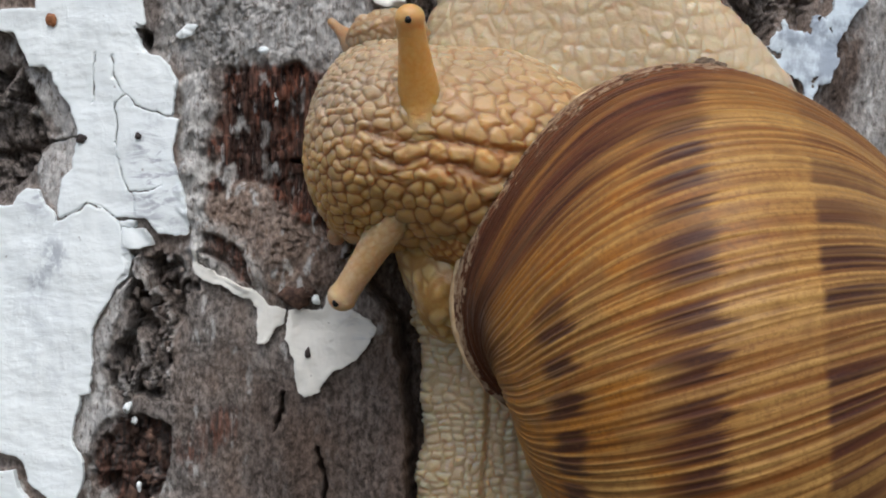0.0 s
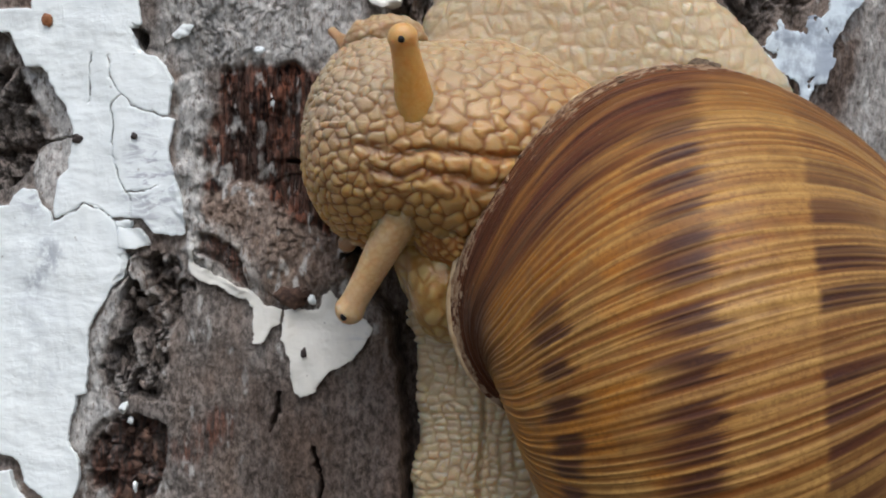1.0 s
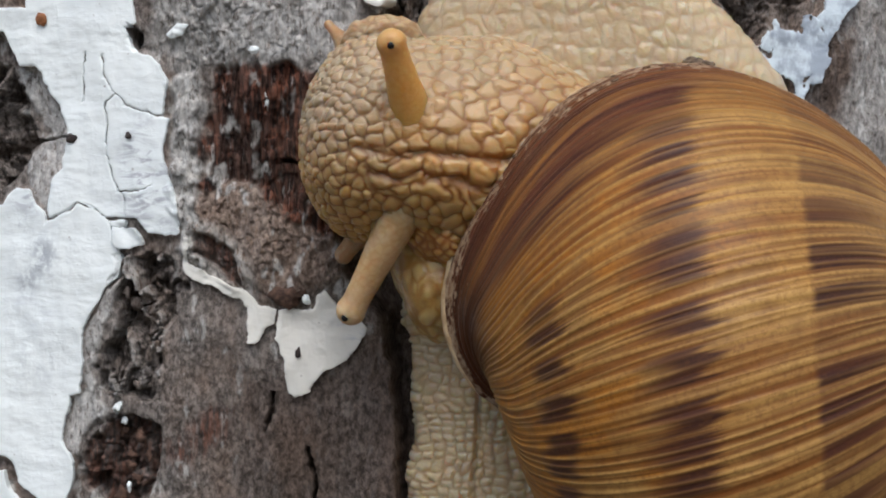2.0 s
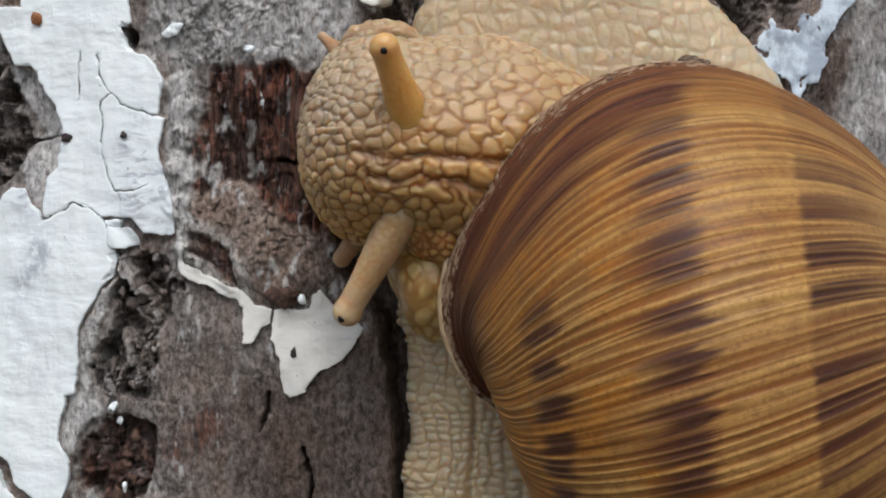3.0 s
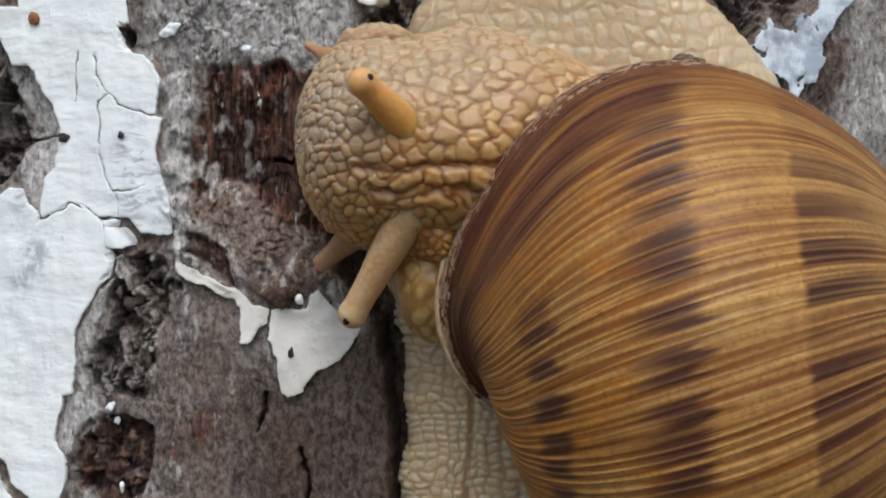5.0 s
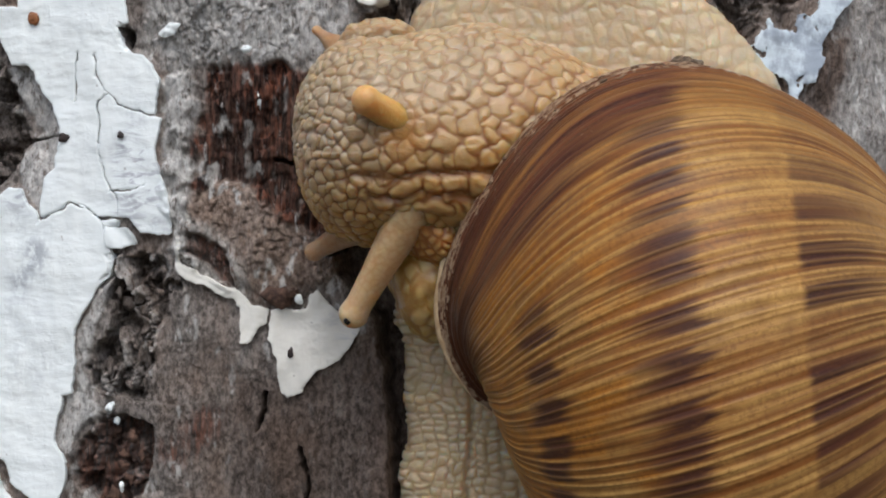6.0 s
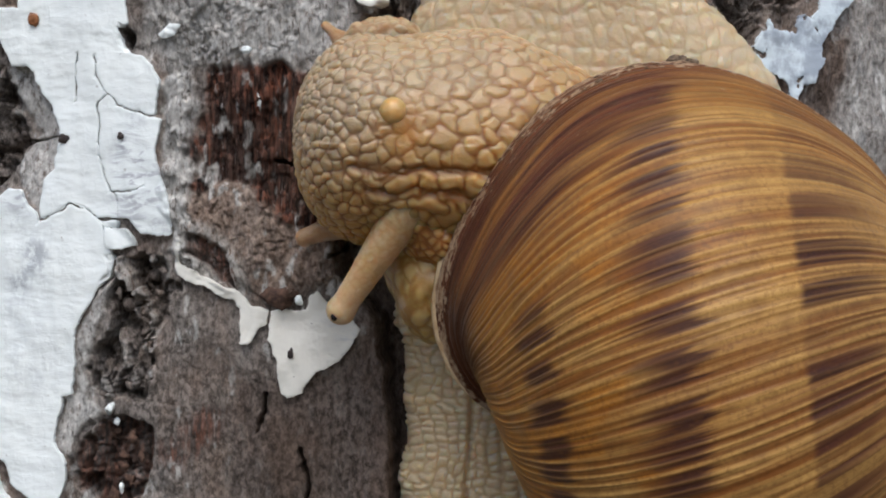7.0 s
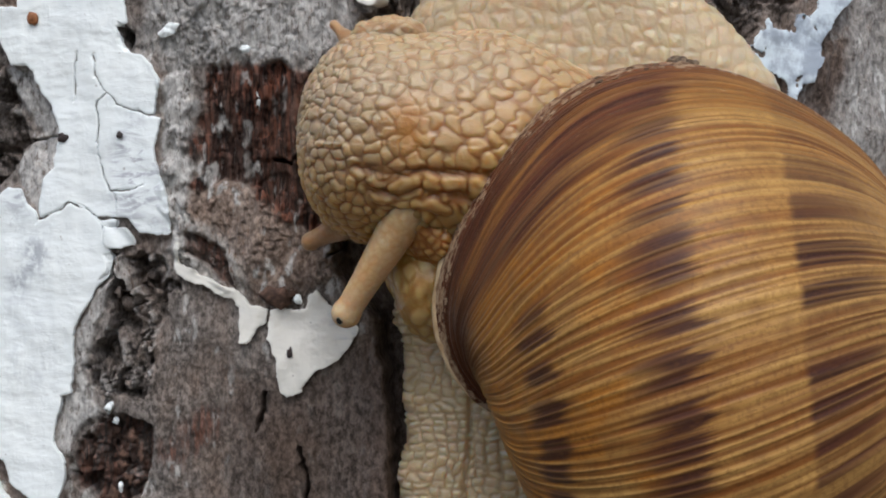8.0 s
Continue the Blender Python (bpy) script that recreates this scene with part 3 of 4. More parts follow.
    pale = np.clip(pale + 0.55 * crumbs * smooth(0.55, 1.0, lump) + smooth(0.5, 0.8, fbm(x / 0.7, z / 1.6, 3, 84)) * 0.8 * near * (1 - deep) + smooth(1.1, 0.0, np.abs(outline(WEDGE, x, z) - 0.35)) * 0.5, 0, 1) * (1 - wedge)
    # cavities darker, most between lumps; painted foot and head shadows; dark patches
    darkened = np.clip(deep * (0.6 - 0.45 * lump) + gap * 0.5 + 0.9 * np.maximum(zone(DARK_PLATE, x, z, 1.6, 1.2, 17), np.maximum(0.45 * zone(HEAD_SHADE, x, z, 1.0, 1.2, 13), zone(DAMP_SIDE, x, z, 0.4, 0.6, 12))), 0, 1) * (1 - lime)
    return h, rust, pale * (1 - 0.8 * darkened), darkened, brown * (1 - red) * (1 - wedge)


def on_trunk(x, z, h):
    """Place on the round trunk, x millimetres along its girth, h out from it."""
    a = (x - MIDDLE) / ROUND
    return np.stack([MIDDLE + (ROUND + h) * np.sin(a), ROUND - (ROUND + h) * np.cos(a), z], -1)


def spread(lo, hi, step, far_lo, far_hi, count):
    """Fine steps from lo to hi, then ever longer ones out to the far ends."""
    k = np.linspace(0, 1, count + 1)[1:] ** 2.2
    return np.concatenate([(lo + (far_lo - lo) * k)[::-1], np.arange(lo, hi, step), hi + (far_hi - hi) * k])


def tree():
    ob = thing("tree_trunk", "whitewashed tree trunk with weathered grey-brown peeling bark", "tree", at=(0, 0, BASE))
    girth = math.pi * ROUND
    xs = spread(-41, 41, 0.1, MIDDLE - girth, MIDDLE + girth, 60)
    zs = spread(-25, 25, 0.1, -1020, 1300, 60)
    Z, X = np.meshgrid(zs, xs, indexing="ij")
    h, rust, pale, darkened, tan = bark_height(X, Z)
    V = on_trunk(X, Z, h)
    me = mesh("bark", V.reshape(-1, 3), lattice(len(zs), len(xs)), BARK, {"rust": rust, "pale": pale, "darkened": darkened, "tan": tan})
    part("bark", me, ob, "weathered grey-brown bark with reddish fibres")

    # unseen cap, added to close the hollow top of the trunk
    ring = on_trunk(xs, np.full(len(xs), 1299.0), np.zeros(len(xs)))
    fan = np.stack([ring * np.array((r, r, 1)) + np.array((MIDDLE * (1 - r), ROUND * (1 - r), 0)) for r in (1.0, 0.66, 0.33, 0.02)], 0)
    part("trunk_cap", mesh("trunk_cap", fan.reshape(-1, 3), lattice(4, len(xs)), CHIP), ob, "brown cap added to close the trunk")

    def flake(points, thick, label, rag=0.12, cracks=(), gap=0.105, name="paint_flake", pitch=0.1, curl=0.0, seed=0, holes=0.0, material=PAINT):
        pts = np.array(points).reshape(-1, 2)
        lo, hi = np.maximum(pts.min(0) - 0.4, (-46, -27)), np.minimum(pts.max(0) + 0.4, (46, 27))
        gx, gz = np.arange(lo[0], hi[0], pitch), np.arange(lo[1], hi[1], pitch)
        z, x = np.meshgrid(gz, gx, indexing="ij")

        def edge(x, z):
            wx = x + rag * fbm(x / 0.9, z / 0.9, 4, 90 + seed)
            wz = z + rag * fbm(x / 0.9, z / 0.9, 4, 190 + seed)
            d = outline(points, wx, wz)
            for line in cracks:
                jx, jz = x + 0.16 * fbm(x / 0.8, z / 0.8, 3, 290), z + 0.16 * fbm(x / 0.8, z / 0.8, 3, 390)
                d = np.maximum(d, gap * (0.85 + 0.3 * vnoise(x / 1.3, z / 1.3, 7)) - along(line, jx, jz))
            if holes:
                d = np.maximum(d, (fbm(x / 0.9, z / 1.0, 2, 490 + seed) - holes) * 0.8)
            return d
        d = edge(x, z)
        keep = (np.maximum.reduce([d[:-1, :-1], d[1:, :-1], d[1:, 1:], d[:-1, 1:]]) < 0.5 * pitch)
        quads = lattice(*x.shape)[keep.ravel()]
        used = np.unique(quads)
        count = np.bincount(quads.ravel(), minlength=x.size)
        rim = (count > 0) & (count < 4)
        e = 0.03
        nx, nz = (edge(x + e, z) - edge(x - e, z)) / (2 * e), (edge(x, z + e) - edge(x, z - e)) / (2 * e)
        s = np.where(rim.reshape(x.shape), np.clip(-d, -0.07, 0.07), 0)
        x, z = x + s * nx, z + s * nz
        low = bark_height(x, z, False)[0]
        lift = curl * smooth(-1.2, 0.0, d) ** 2 * (0.5 + 0.5 * fbm(x / 2, z / 2, 2, 77))
        top = on_trunk(x, z, low + thick + 0.05 * fbm(x / 2.5, z / 1.2, 3, 66) + lift - 0.06 * smooth(-0.12, 0.0, d)).reshape(-1, 3)
        under = on_trunk(x, z, low - 0.5).reshape(-1, 3)
        # walls at the rim
        pairs = np.concatenate([quads[:, [k, (k + 1) % 4]] for k in range(4)])
        key = np.sort(pairs, 1) @ np.array([x.size, 1])
        _, first, number = np.unique(key, return_index=True, return_counts=True)
        open_edges = pairs[first[number == 1]]
        n = x.size
        walls = np.stack([open_edges[:, 1] + n, open_edges[:, 0] + n, open_edges[:, 0] + 2 * n, open_edges[:, 1] + 2 * n], -1)
        allq = np.vstack([quads, walls])
        used, back = np.unique(allq, return_inverse=True)
        V = np.vstack([top, top, under])[used]
        smear = sum(k * smooth(1.0, 0.1, np.hypot((x - cx) / rx, (z - cz) / rz)) for cx, cz, rx, rz, k in SMEARS)
        stain = np.tile(smear.ravel(), 3)[used]
        part(name, mesh(name, V, back.reshape(-1, 4), material, {"stain": stain}), ob, label)

    flake(PAINT_UPPER, 0.24, "cracked white limewash", cracks=PAINT_CRACKS, seed=1, gap=0.068, pitch=0.06)
    flake(PAINT_LOWER, 0.27, "white limewash with faint grey stains", cracks=PAINT_CRACKS[2:], seed=1, gap=0.07, pitch=0.07)
    flake(PAINT_CORNER, 0.4, "", seed=3)
    flake(PAINT_TAB, 0.5, "", seed=4)
    flake(PAINT_TAB_SMALL, 0.4, "", seed=5)
    flake(PAINT_HANGING, 0.45, "loose white paint flake", curl=0.1, seed=6, rag=0.2, material=OLD_PAINT)
    flake(PAINT_STRIP, 0.4, "curled white paint strip", curl=0.22, seed=7, rag=0.2, material=OLD_PAINT)
    flake(PAINT_CHIP, 0.5, "", seed=8)
    flake(PAINT_TOP, 0.8, "", seed=9, material=OLD_PAINT)
    flake(PAINT_RIGHT, 0.14, "thin bluish white limewash with worn holes", seed=10, rag=0.25, holes=0.68, material=THIN_PAINT)
    return ob


def clod(size, seed, squash=(1, 1, 1), n=14, uneven=0.42):
    """A small uneven lump, millimetres."""
    u, v = np.meshgrid(np.linspace(0.02, math.pi - 0.02, n), np.linspace(0, 2 * math.pi, 2 * n, endpoint=False), indexing="ij")
    r = size * (1 + uneven * fbm(np.cos(v) * np.sin(u) * 2 + seed, np.sin(v) * np.sin(u) * 2 + np.cos(u) * 2, 4, seed))
    return np.stack([r * np.sin(u) * np.cos(v) * squash[0], r * np.sin(u) * np.sin(v) * squash[1], r * np.cos(u) * squash[2]], -1).reshape(-1, 3), lattice(n, 2 * n, False, True)


def bits(trunk):
    """Droplets and chips that stick to the bark."""
    def stick(name, x, z, size, squash, material, label, seed, out=0.5, facets=False):
        V, Q = clod(size, seed, squash, 5, 1.1) if facets else clod(size, seed, squash)
        h = bark_height(np.array([[x]]), np.array([[z]]), False)[0]
        part(name, mesh(name, V + on_trunk(np.array(x), np.array(z), h[0, 0] + out), Q, material, None, facets), trunk, label)
    for k in range(24):
        pts = np.array((CRUMBS, HOLLOW)[k % 2])
        lo, hi = pts.min(0), pts.max(0)
        x, z = (random.uniform(lo[i] + 0.8, hi[i] - 0.8) for i in (0, 1))
        if z < -21 or outline(pts, np.array(x), np.array(z)) > -0.3:
            continue
        stick("bark_chip", x, z, random.uniform(0.2, 0.42), (random.uniform(0.7, 1.4), 0.35, random.uniform(0.7, 1.3)), CHIP if k % 2 else BARK, "", 60 + k, random.uniform(-0.2, 0.25), True)
    stick("droplet", -32.89, 18.49, 0.45, (1, 0.3, 1.05), SPOT_BROWN, "rust-brown dried drop", 1, 0.42)
    stick("droplet", -30.22, 8.89, 0.38, (1.1, 0.35, 0.9), SPOT_DARK, "dark dried drop", 2, 0.42)
    stick("droplet", -25.42, 8.97, 0.24, (1, 0.3, 1), SPOT_DARK, "dark dried drop", 3, 0.4)
    stick("droplet", -11.99, -8.20, 0.28, (0.7, 0.3, 1.4), SPOT_DARK, "dark dried drop", 4, 0.65)
    stick("bark_chip", -12.71, -3.61, 0.9, (1.2, 0.5, 0.75), CHIP, "red-brown bark chip", 5, 0.2, True)
    stick("paint_crumb", -26.36, -12.59, 0.5, (0.6, 0.6, 1.0), PAINT, "", 6, 0.4, True)
    stick("paint_crumb", -26.08, -13.71, 0.3, (0.8, 0.6, 1.0), PAINT, "", 7, 0.4)
    stick("paint_crumb", -25.70, -18.89, 0.3, (0.6, 0.6, 1.4), PAINT, "", 8, 0.4)
    stick("paint_crumb", -11.37, -3.97, 0.35, (0.9, 0.6, 1.0), PAINT, "", 9, 0.6)
    stick("paint_crumb", -14.51, 11.65, 0.3, (0.6, 0.6, 2.2), PAINT, "", 10, 0.3, True)
    stick("paint_crumb", -15.28, 15.58, 0.3, (1.2, 0.6, 0.9), PAINT, "", 11, 0.5)


# ---- the snail ----
def pillow(gap, reach):
    """A rounded swelling that rises from the furrow between two warts."""
    t = np.clip((np.sqrt(gap * gap + 0.01) - 0.1) / reach, 0, 1)
    return 1 - (1 - t) ** 2


def scattered(P, reach, seed, tries=7000):
    """Rounded cells round points strewn over the places P, each with its own reach: how far inside its cell and how far from its middle each place is, and a random number a cell."""
    pick = np.random.RandomState(seed)
    seeds, size = np.empty((0, 3)), np.empty(0)
    for k in pick.randint(0, len(P), tries):
        r = reach[k] * pick.uniform(0.75, 1.25)
        if not len(seeds) or np.all(np.sum((seeds - P[k]) ** 2, 1) > (0.42 * (size + r)) ** 2):
            seeds, size = np.vstack([seeds, P[k]]), np.append(size, r)
    own = pick.random_sample(len(seeds))
    gap, ident, mid = np.empty(len(P)), np.empty(len(P)), np.empty(len(P))
    for k in range(0, len(P), 4000):
        Q = P[k:k + 4000]
        d = np.sqrt(np.maximum(np.sum(Q ** 2, 1)[:, None] - 2 * Q @ seeds.T + np.sum(seeds ** 2, 1), 0)) / size
        some = np.argpartition(d, 4, 1)[:, :5]
        near = np.take_along_axis(d, some, 1)
        order = np.argsort(near, 1)
        near = np.take_along_axis(near, order, 1)
        gap[k:k + 4000] = -np.log(np.sum(np.exp(-9 * (near[:, 1:] - near[:, :1])), 1)) / 9
        ident[k:k + 4000], mid[k:k + 4000] = own[some[np.arange(len(some)), order[:, 0]]], near[:, 0]
    return np.maximum(gap + 0.05, 0), mid, ident


def bumps(P, size, seed, height, jitter=0.95, stretch=(1, 1, 1)):
    """Skin tubercles over places P (N, 3) in millimetres: height, and how far up a bump each place is."""
    w = np.stack([fbm(P[:, 0] / 2.2 + 7 * k, P[:, 1] / 2.2 + P[:, 2] / 1.9, 2, seed + 5 * k) for k in range(3)], -1) * 0.16
    f1, f2, ident = cells(P / (np.asarray(size) * np.asarray(stretch)) + w, seed, jitter)
    dome = pillow(f2 - f1, 0.6)
    return height * (0.6 + 0.5 * ident) * dome, dome


HEAD_X, HEAD_Y, HEAD_Z = -4.6, -6.3, 8.1     # middle of the head's bulb
HORN_ROOT = (2.0, -6.6, 1.15)      # where the upper tentacle leaves the head


def snail_head(parent):
    """Bulb of the head and the neck, round about the x axis through its own origin."""
    n, m = 400, 520
    t = np.linspace(0, 1, n)
    x = -6.1 + 29.7 * t ** 1.35
    front = np.sqrt(np.clip(1 - (np.clip(-x, 0, 6.1) / 6.1) ** 2.2, 0, 1))
    r = (7.3 * front ** 0.9 + 0.45 * smooth(0, 6, x)) * (1 - 0.5 * smooth(7, 19, x))
    a = np.linspace(0, 2 * math.pi, m, endpoint=False)
    X, A = np.meshgrid(x, a, indexing="ij")
    R = r[:, None] * (1 + 0.05 * np.cos(3 * A + 0.8) + 0.03 * np.sin(X / 2.2 + 2 * A)) * (1 + 0.1 * np.clip(-np.sin(A), 0, 1) ** 1.5)
    depth = 0.92
    G = np.stack([X + 0 * A, -R * np.cos(A) * depth, R * np.sin(A)], -1)
    N = normals(G, True)
    N *= np.sign(np.sum(N * (G - np.array([4, 0, 0])), -1, keepdims=True))
    P = G.reshape(-1, 3)
    P = P + 0.24 * np.stack([fbm(P[:, 0] * 1.2 + 9 * k, P[:, 2] * 1.2 + P[:, 1], 2, 5 + k) for k in range(3)], -1)
    gap, middle, ident = scattered(P, 0.74 + 0.42 * smooth(-4.0, 5.0, P[:, 0]), 5)
    dome = (0.55 * pillow(gap, 0.45) + 0.45 * np.clip(1 - (middle / 0.72) ** 2, 0, 1)).reshape(X.shape)
    hgt = 0.27 * dome * (0.7 + 0.45 * ident.reshape(X.shape))
    # long flat warts in rows between the folds behind the mouth
    ang = np.where(A > math.pi, A - 2 * math.pi, A) + 0.035 * np.sin(X * 0.9 + 1) + 0.03 * fbm(X / 1.5, A * 5, 2, 9)
    rows = 0.8 * smooth(-0.66, -0.56, ang) * smooth(-0.14, -0.24, ang) * smooth(-3.4, 0.5, X + 1.5 * fbm(X, A * 6, 2, 10))
    f1, f2, ident = cells(np.stack([X / 1.9 + 0.37 * np.floor((ang + 0.82) / 0.2) + 0.3 * fbm(X / 1.2, A * 7, 2, 11), (ang + 0.82) / 0.2 + 0.22 * fbm(X / 1.4, A * 6, 2, 13)], -1).reshape(-1, 2), 14, 0.75, True)
    slab = pillow(f2 - f1, 0.4).reshape(X.shape)
    fold = smooth(0.07, 0.0, np.abs(ang + 0.22)) * smooth(-3.5, -0.5, X) + smooth(0.06, 0.0, np.abs(ang + 0.42)) * smooth(-2.0, 1.0, X)
    hgt = hgt * (1 - rows) + rows * 0.34 * slab * (0.75 + 0.4 * ident.reshape(X.shape)) - 0.3 * fold
    dome = dome * (1 - rows) + rows * slab
    stain = smooth(2.7, 0.1, np.linalg.norm((G - np.array(HORN_ROOT)) * np.array((1, 1, 0.8)), axis=-1) + 0.3 * fbm(X, A * 6, 2, 20))
    # painted lightness: rises from the shaded front to the lit top and back
    lit_side = smooth(-5.0, 5.5, X + 3.5 * np.sin(A))
    hgt = hgt * (1 - 0.3 * lit_side * smooth(-0.2, 0.5, np.sin(A))) * (1 - 0.6 * stain) + 0.12 * fbm(X / 2, A * 3, 3, 12)
    G = G + N * hgt[..., None]
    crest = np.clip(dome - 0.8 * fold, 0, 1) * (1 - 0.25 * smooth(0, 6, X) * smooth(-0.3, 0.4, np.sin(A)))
    # strongest below and behind, where that light glows through
    underglow = 0.9 * smooth(-4.2, 6.0, 0.5 * X - 7.5 * np.sin(A))
    me = mesh("head", G.reshape(-1, 3), lattice(n, m, False, True), SKIN, {"crest": crest, "underglow": underglow, "amber": 0.8 * stain, "lit_side": lit_side})
    return part("head", me, parent, "warty cream-brown head and neck")


def snail_foot(parent):
    n, m = 640, 360
    zc = np.array([-46, -40, -20, 0, 8, 13, 19, 24, 31, 36.0])
    mid = np.array([9, 10, 11.2, 11.4, 11.5, 11.6, 9.6, 8.2, 7.0, 6.5])
    half = np.array([0.2, 6, 14.4, 14.9, 15.3, 15.2, 11.9, 9.4, 5.0, 0.2])
    v = np.linspace(0, 1, n)
    z = -46 + 82 * v
    c, w = np.interp(z, zc, mid), np.interp(z, zc, half)
    for _ in range(24):
        c[1:-1], w[1:-1] = (c[:-2] + 2 * c[1:-1] + c[2:]) / 4, (w[:-2] + 2 * w[1:-1] + w[2:]) / 4
    u = np.linspace(-1, 1, m)
    U, Z = np.meshgrid(np.sin(u * math.pi / 2) * 0.6 + u * 0.4, z)
    X = c[:, None] + w[:, None] * U
    X = X + 0.3 * fbm(Z / 1.8, U * 0 + 3, 2, 15) * np.sign(U) * np.abs(U) ** 4
    top = 5.2 * np.clip(1 - np.abs(U) ** 3.2, 0, 1) ** 0.5 * smooth(0, 6, w)[:, None]
    Y = np.broadcast_to(0.9 - top, X.shape)
    G = np.stack([X, Y, Z], -1)
    N = normals(G)
    N *= np.where(N[..., 1:2] > 0, -1, 1)
    # oblong warts in rows
    wx, wz = X + 0.5 * fbm(X / 3, Z / 3, 2, 16), Z + 0.5 * fbm(X / 3, Z / 3, 2, 17)
    up = smooth(2, 8, Z)
    f1, f2, ident = cells(np.stack([wx / (0.95 + 0.3 * up), wz / (0.68 + 0.6 * up)], -1).reshape(-1, 2), 18, 0.62, True)
    dome = pillow(f2 - f1, 0.5).reshape(X.shape)
    fine = fbm(X / 0.35, Z / 0.4, 3, 19)
    groove = smooth(0.35, 0.05, np.abs(X - 1.9 - 0.25 * np.sin(Z * 0.4))) * smooth(-4, -7, Z)
    hgt = (0.26 - 0.15 * up) * dome * (0.5 + 0.6 * ident.reshape(X.shape)) + 0.05 * fine * dome - 0.35 * groove
    G = G + N * hgt[..., None]
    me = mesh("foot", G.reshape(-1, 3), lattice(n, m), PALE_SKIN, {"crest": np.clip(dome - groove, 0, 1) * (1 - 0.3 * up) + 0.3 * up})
    return part("foot", me, parent, "pale cream foot with oblong warts")


def lobe(name, parent, centre, axes, turn, seed, material, label, wart=1.0, height=0.25, n=110, lit_side=0.0):
    u, v = np.meshgrid(np.linspace(0.01, math.pi - 0.01, n), np.linspace(0, 2 * math.pi, 2 * n, endpoint=False), indexing="ij")
    G = np.stack([np.sin(u) * np.cos(v), np.sin(u) * np.sin(v), np.cos(u)], -1)
    G = G * (1 + 0.08 * fbm(G[..., 0] * 2 + seed, G[..., 2] * 2 + G[..., 1], 2, seed))[..., None] * np.array(axes)
    N = G / np.array(axes) ** 2
    N = N / np.linalg.norm(N, axis=-1, keepdims=True)
    hgt, dome = bumps(G.reshape(-1, 3), wart, seed, height)
    G = G + N * hgt.reshape(u.shape)[..., None]
    ca, sa = math.cos(radians(turn)), math.sin(radians(turn))
    G = np.stack([G[..., 0] * ca - G[..., 2] * sa, G[..., 1], G[..., 0] * sa + G[..., 2] * ca], -1) + np.array(centre)
    me = mesh(name, G.reshape(-1, 3), lattice(n, 2 * n, False, True), material, {"crest": dome, "lit_side": np.full(dome.shape, lit_side)})
    return part(name, me, parent, label)


def tentacle(name, parent, length, base, tip, knob, label, seed, material=STALK_SKIN, flare=0.12):
    """Stands on its origin, points along its own z; the eye looks along its own -y."""
    n, m = 130, 72
    t = np.linspace(0, 1, n)
    stem = base + (tip - base) * smooth(0, 0.85, t)
    stem = stem + (knob - tip) * smooth(0.82, 0.93, t) + flare * base * smooth(0.32, 0.0, t) ** 1.5
    z = length * t
    cap = length - knob
    z = np.where(t > 0.9, length * 0.9 + (length * 0.1) * np.sin((t - 0.9) / 0.1 * math.pi / 2), z)
    r = stem * np.sqrt(np.clip(1 - np.clip((z - cap) / knob, 0, 1) ** 2, 0, 1))
    a = np.linspace(0, 2 * math.pi, m, endpoint=False)
    T, A = np.meshgrid(t, a, indexing="ij")
    wart = cells(np.stack([A * 2.2 + seed, T * length * 1.7], -1).reshape(-1, 2), seed)
    fine = (0.6 * fbm(A * 3 + seed, T * length * 2.2, 3, seed) + 0.7 * smooth(0.0, 0.4, wart[1] - wart[0]).reshape(A.shape) - 0.5) * smooth(0, 0.2, np.minimum(T, 1 - T) + 0.12)
    R = r[:, None] * (1 + (0.012 if material is AMBER_SKIN else 0.022) * fine)
    G = np.stack([R * np.cos(A), R * np.sin(A), np.broadcast_to(z[:, None], A.shape)], -1)
    crest = np.clip(0.4 + 0.3 * fine + 0.4 * smooth(0.55, 1.0, T), 0, 1)
    clear = np.clip(0.4 * smooth(0.8, 1.0, T) + 0.55 * smooth(0.3, 0.05, T), 0, 1) * (material is AMBER_SKIN)
    me = mesh(name, G.reshape(-1, 3), lattice(n, m, False, True), material, {"crest": crest, "clear": clear})
    return part(name, me, parent, label)


def eye_spot(stalk, x, y, z, size):
    V, Q = clod(size, 3, (1, 0.6, 1), 12, 0.1)
    part("eye", mesh("eye", V + np.array((x, y, z)), Q, EYE), stalk, "black eye spot")


# the shell: a section that grows round its axis; the apex lies along its own z
SHELL_A, SHELL_C, SHELL_W, SHELL_T, SHELL_E, SHELL_TILT = 13.567, 0.7941, 1.9891, 1.2278, 1.1385, -0.0336
SECTION = (-0.0444, 0.0418, 0.0552, -0.0260)


def shell_surface(turn, across):
    g = SHELL_W ** (turn / (2 * math.pi))
    k = 1 + SECTION[0] * np.cos(2 * across) + SECTION[1] * np.sin(2 * across) + SECTION[2] * np.cos(3 * across) + SECTION[3] * np.sin(3 * across)
    cs, sn = np.cos(across) * k, np.sin(across) * SHELL_E * k
    ct, st = math.cos(SHELL_TILT), math.sin(SHELL_TILT)
    r, z = SHELL_C + cs * ct - sn * st, cs * st + sn * ct
    return np.stack([SHELL_A * g * r * np.cos(turn), -SHELL_A * g * r * np.sin(turn), SHELL_A * (g * z - SHELL_T * (g - 1))], -1)


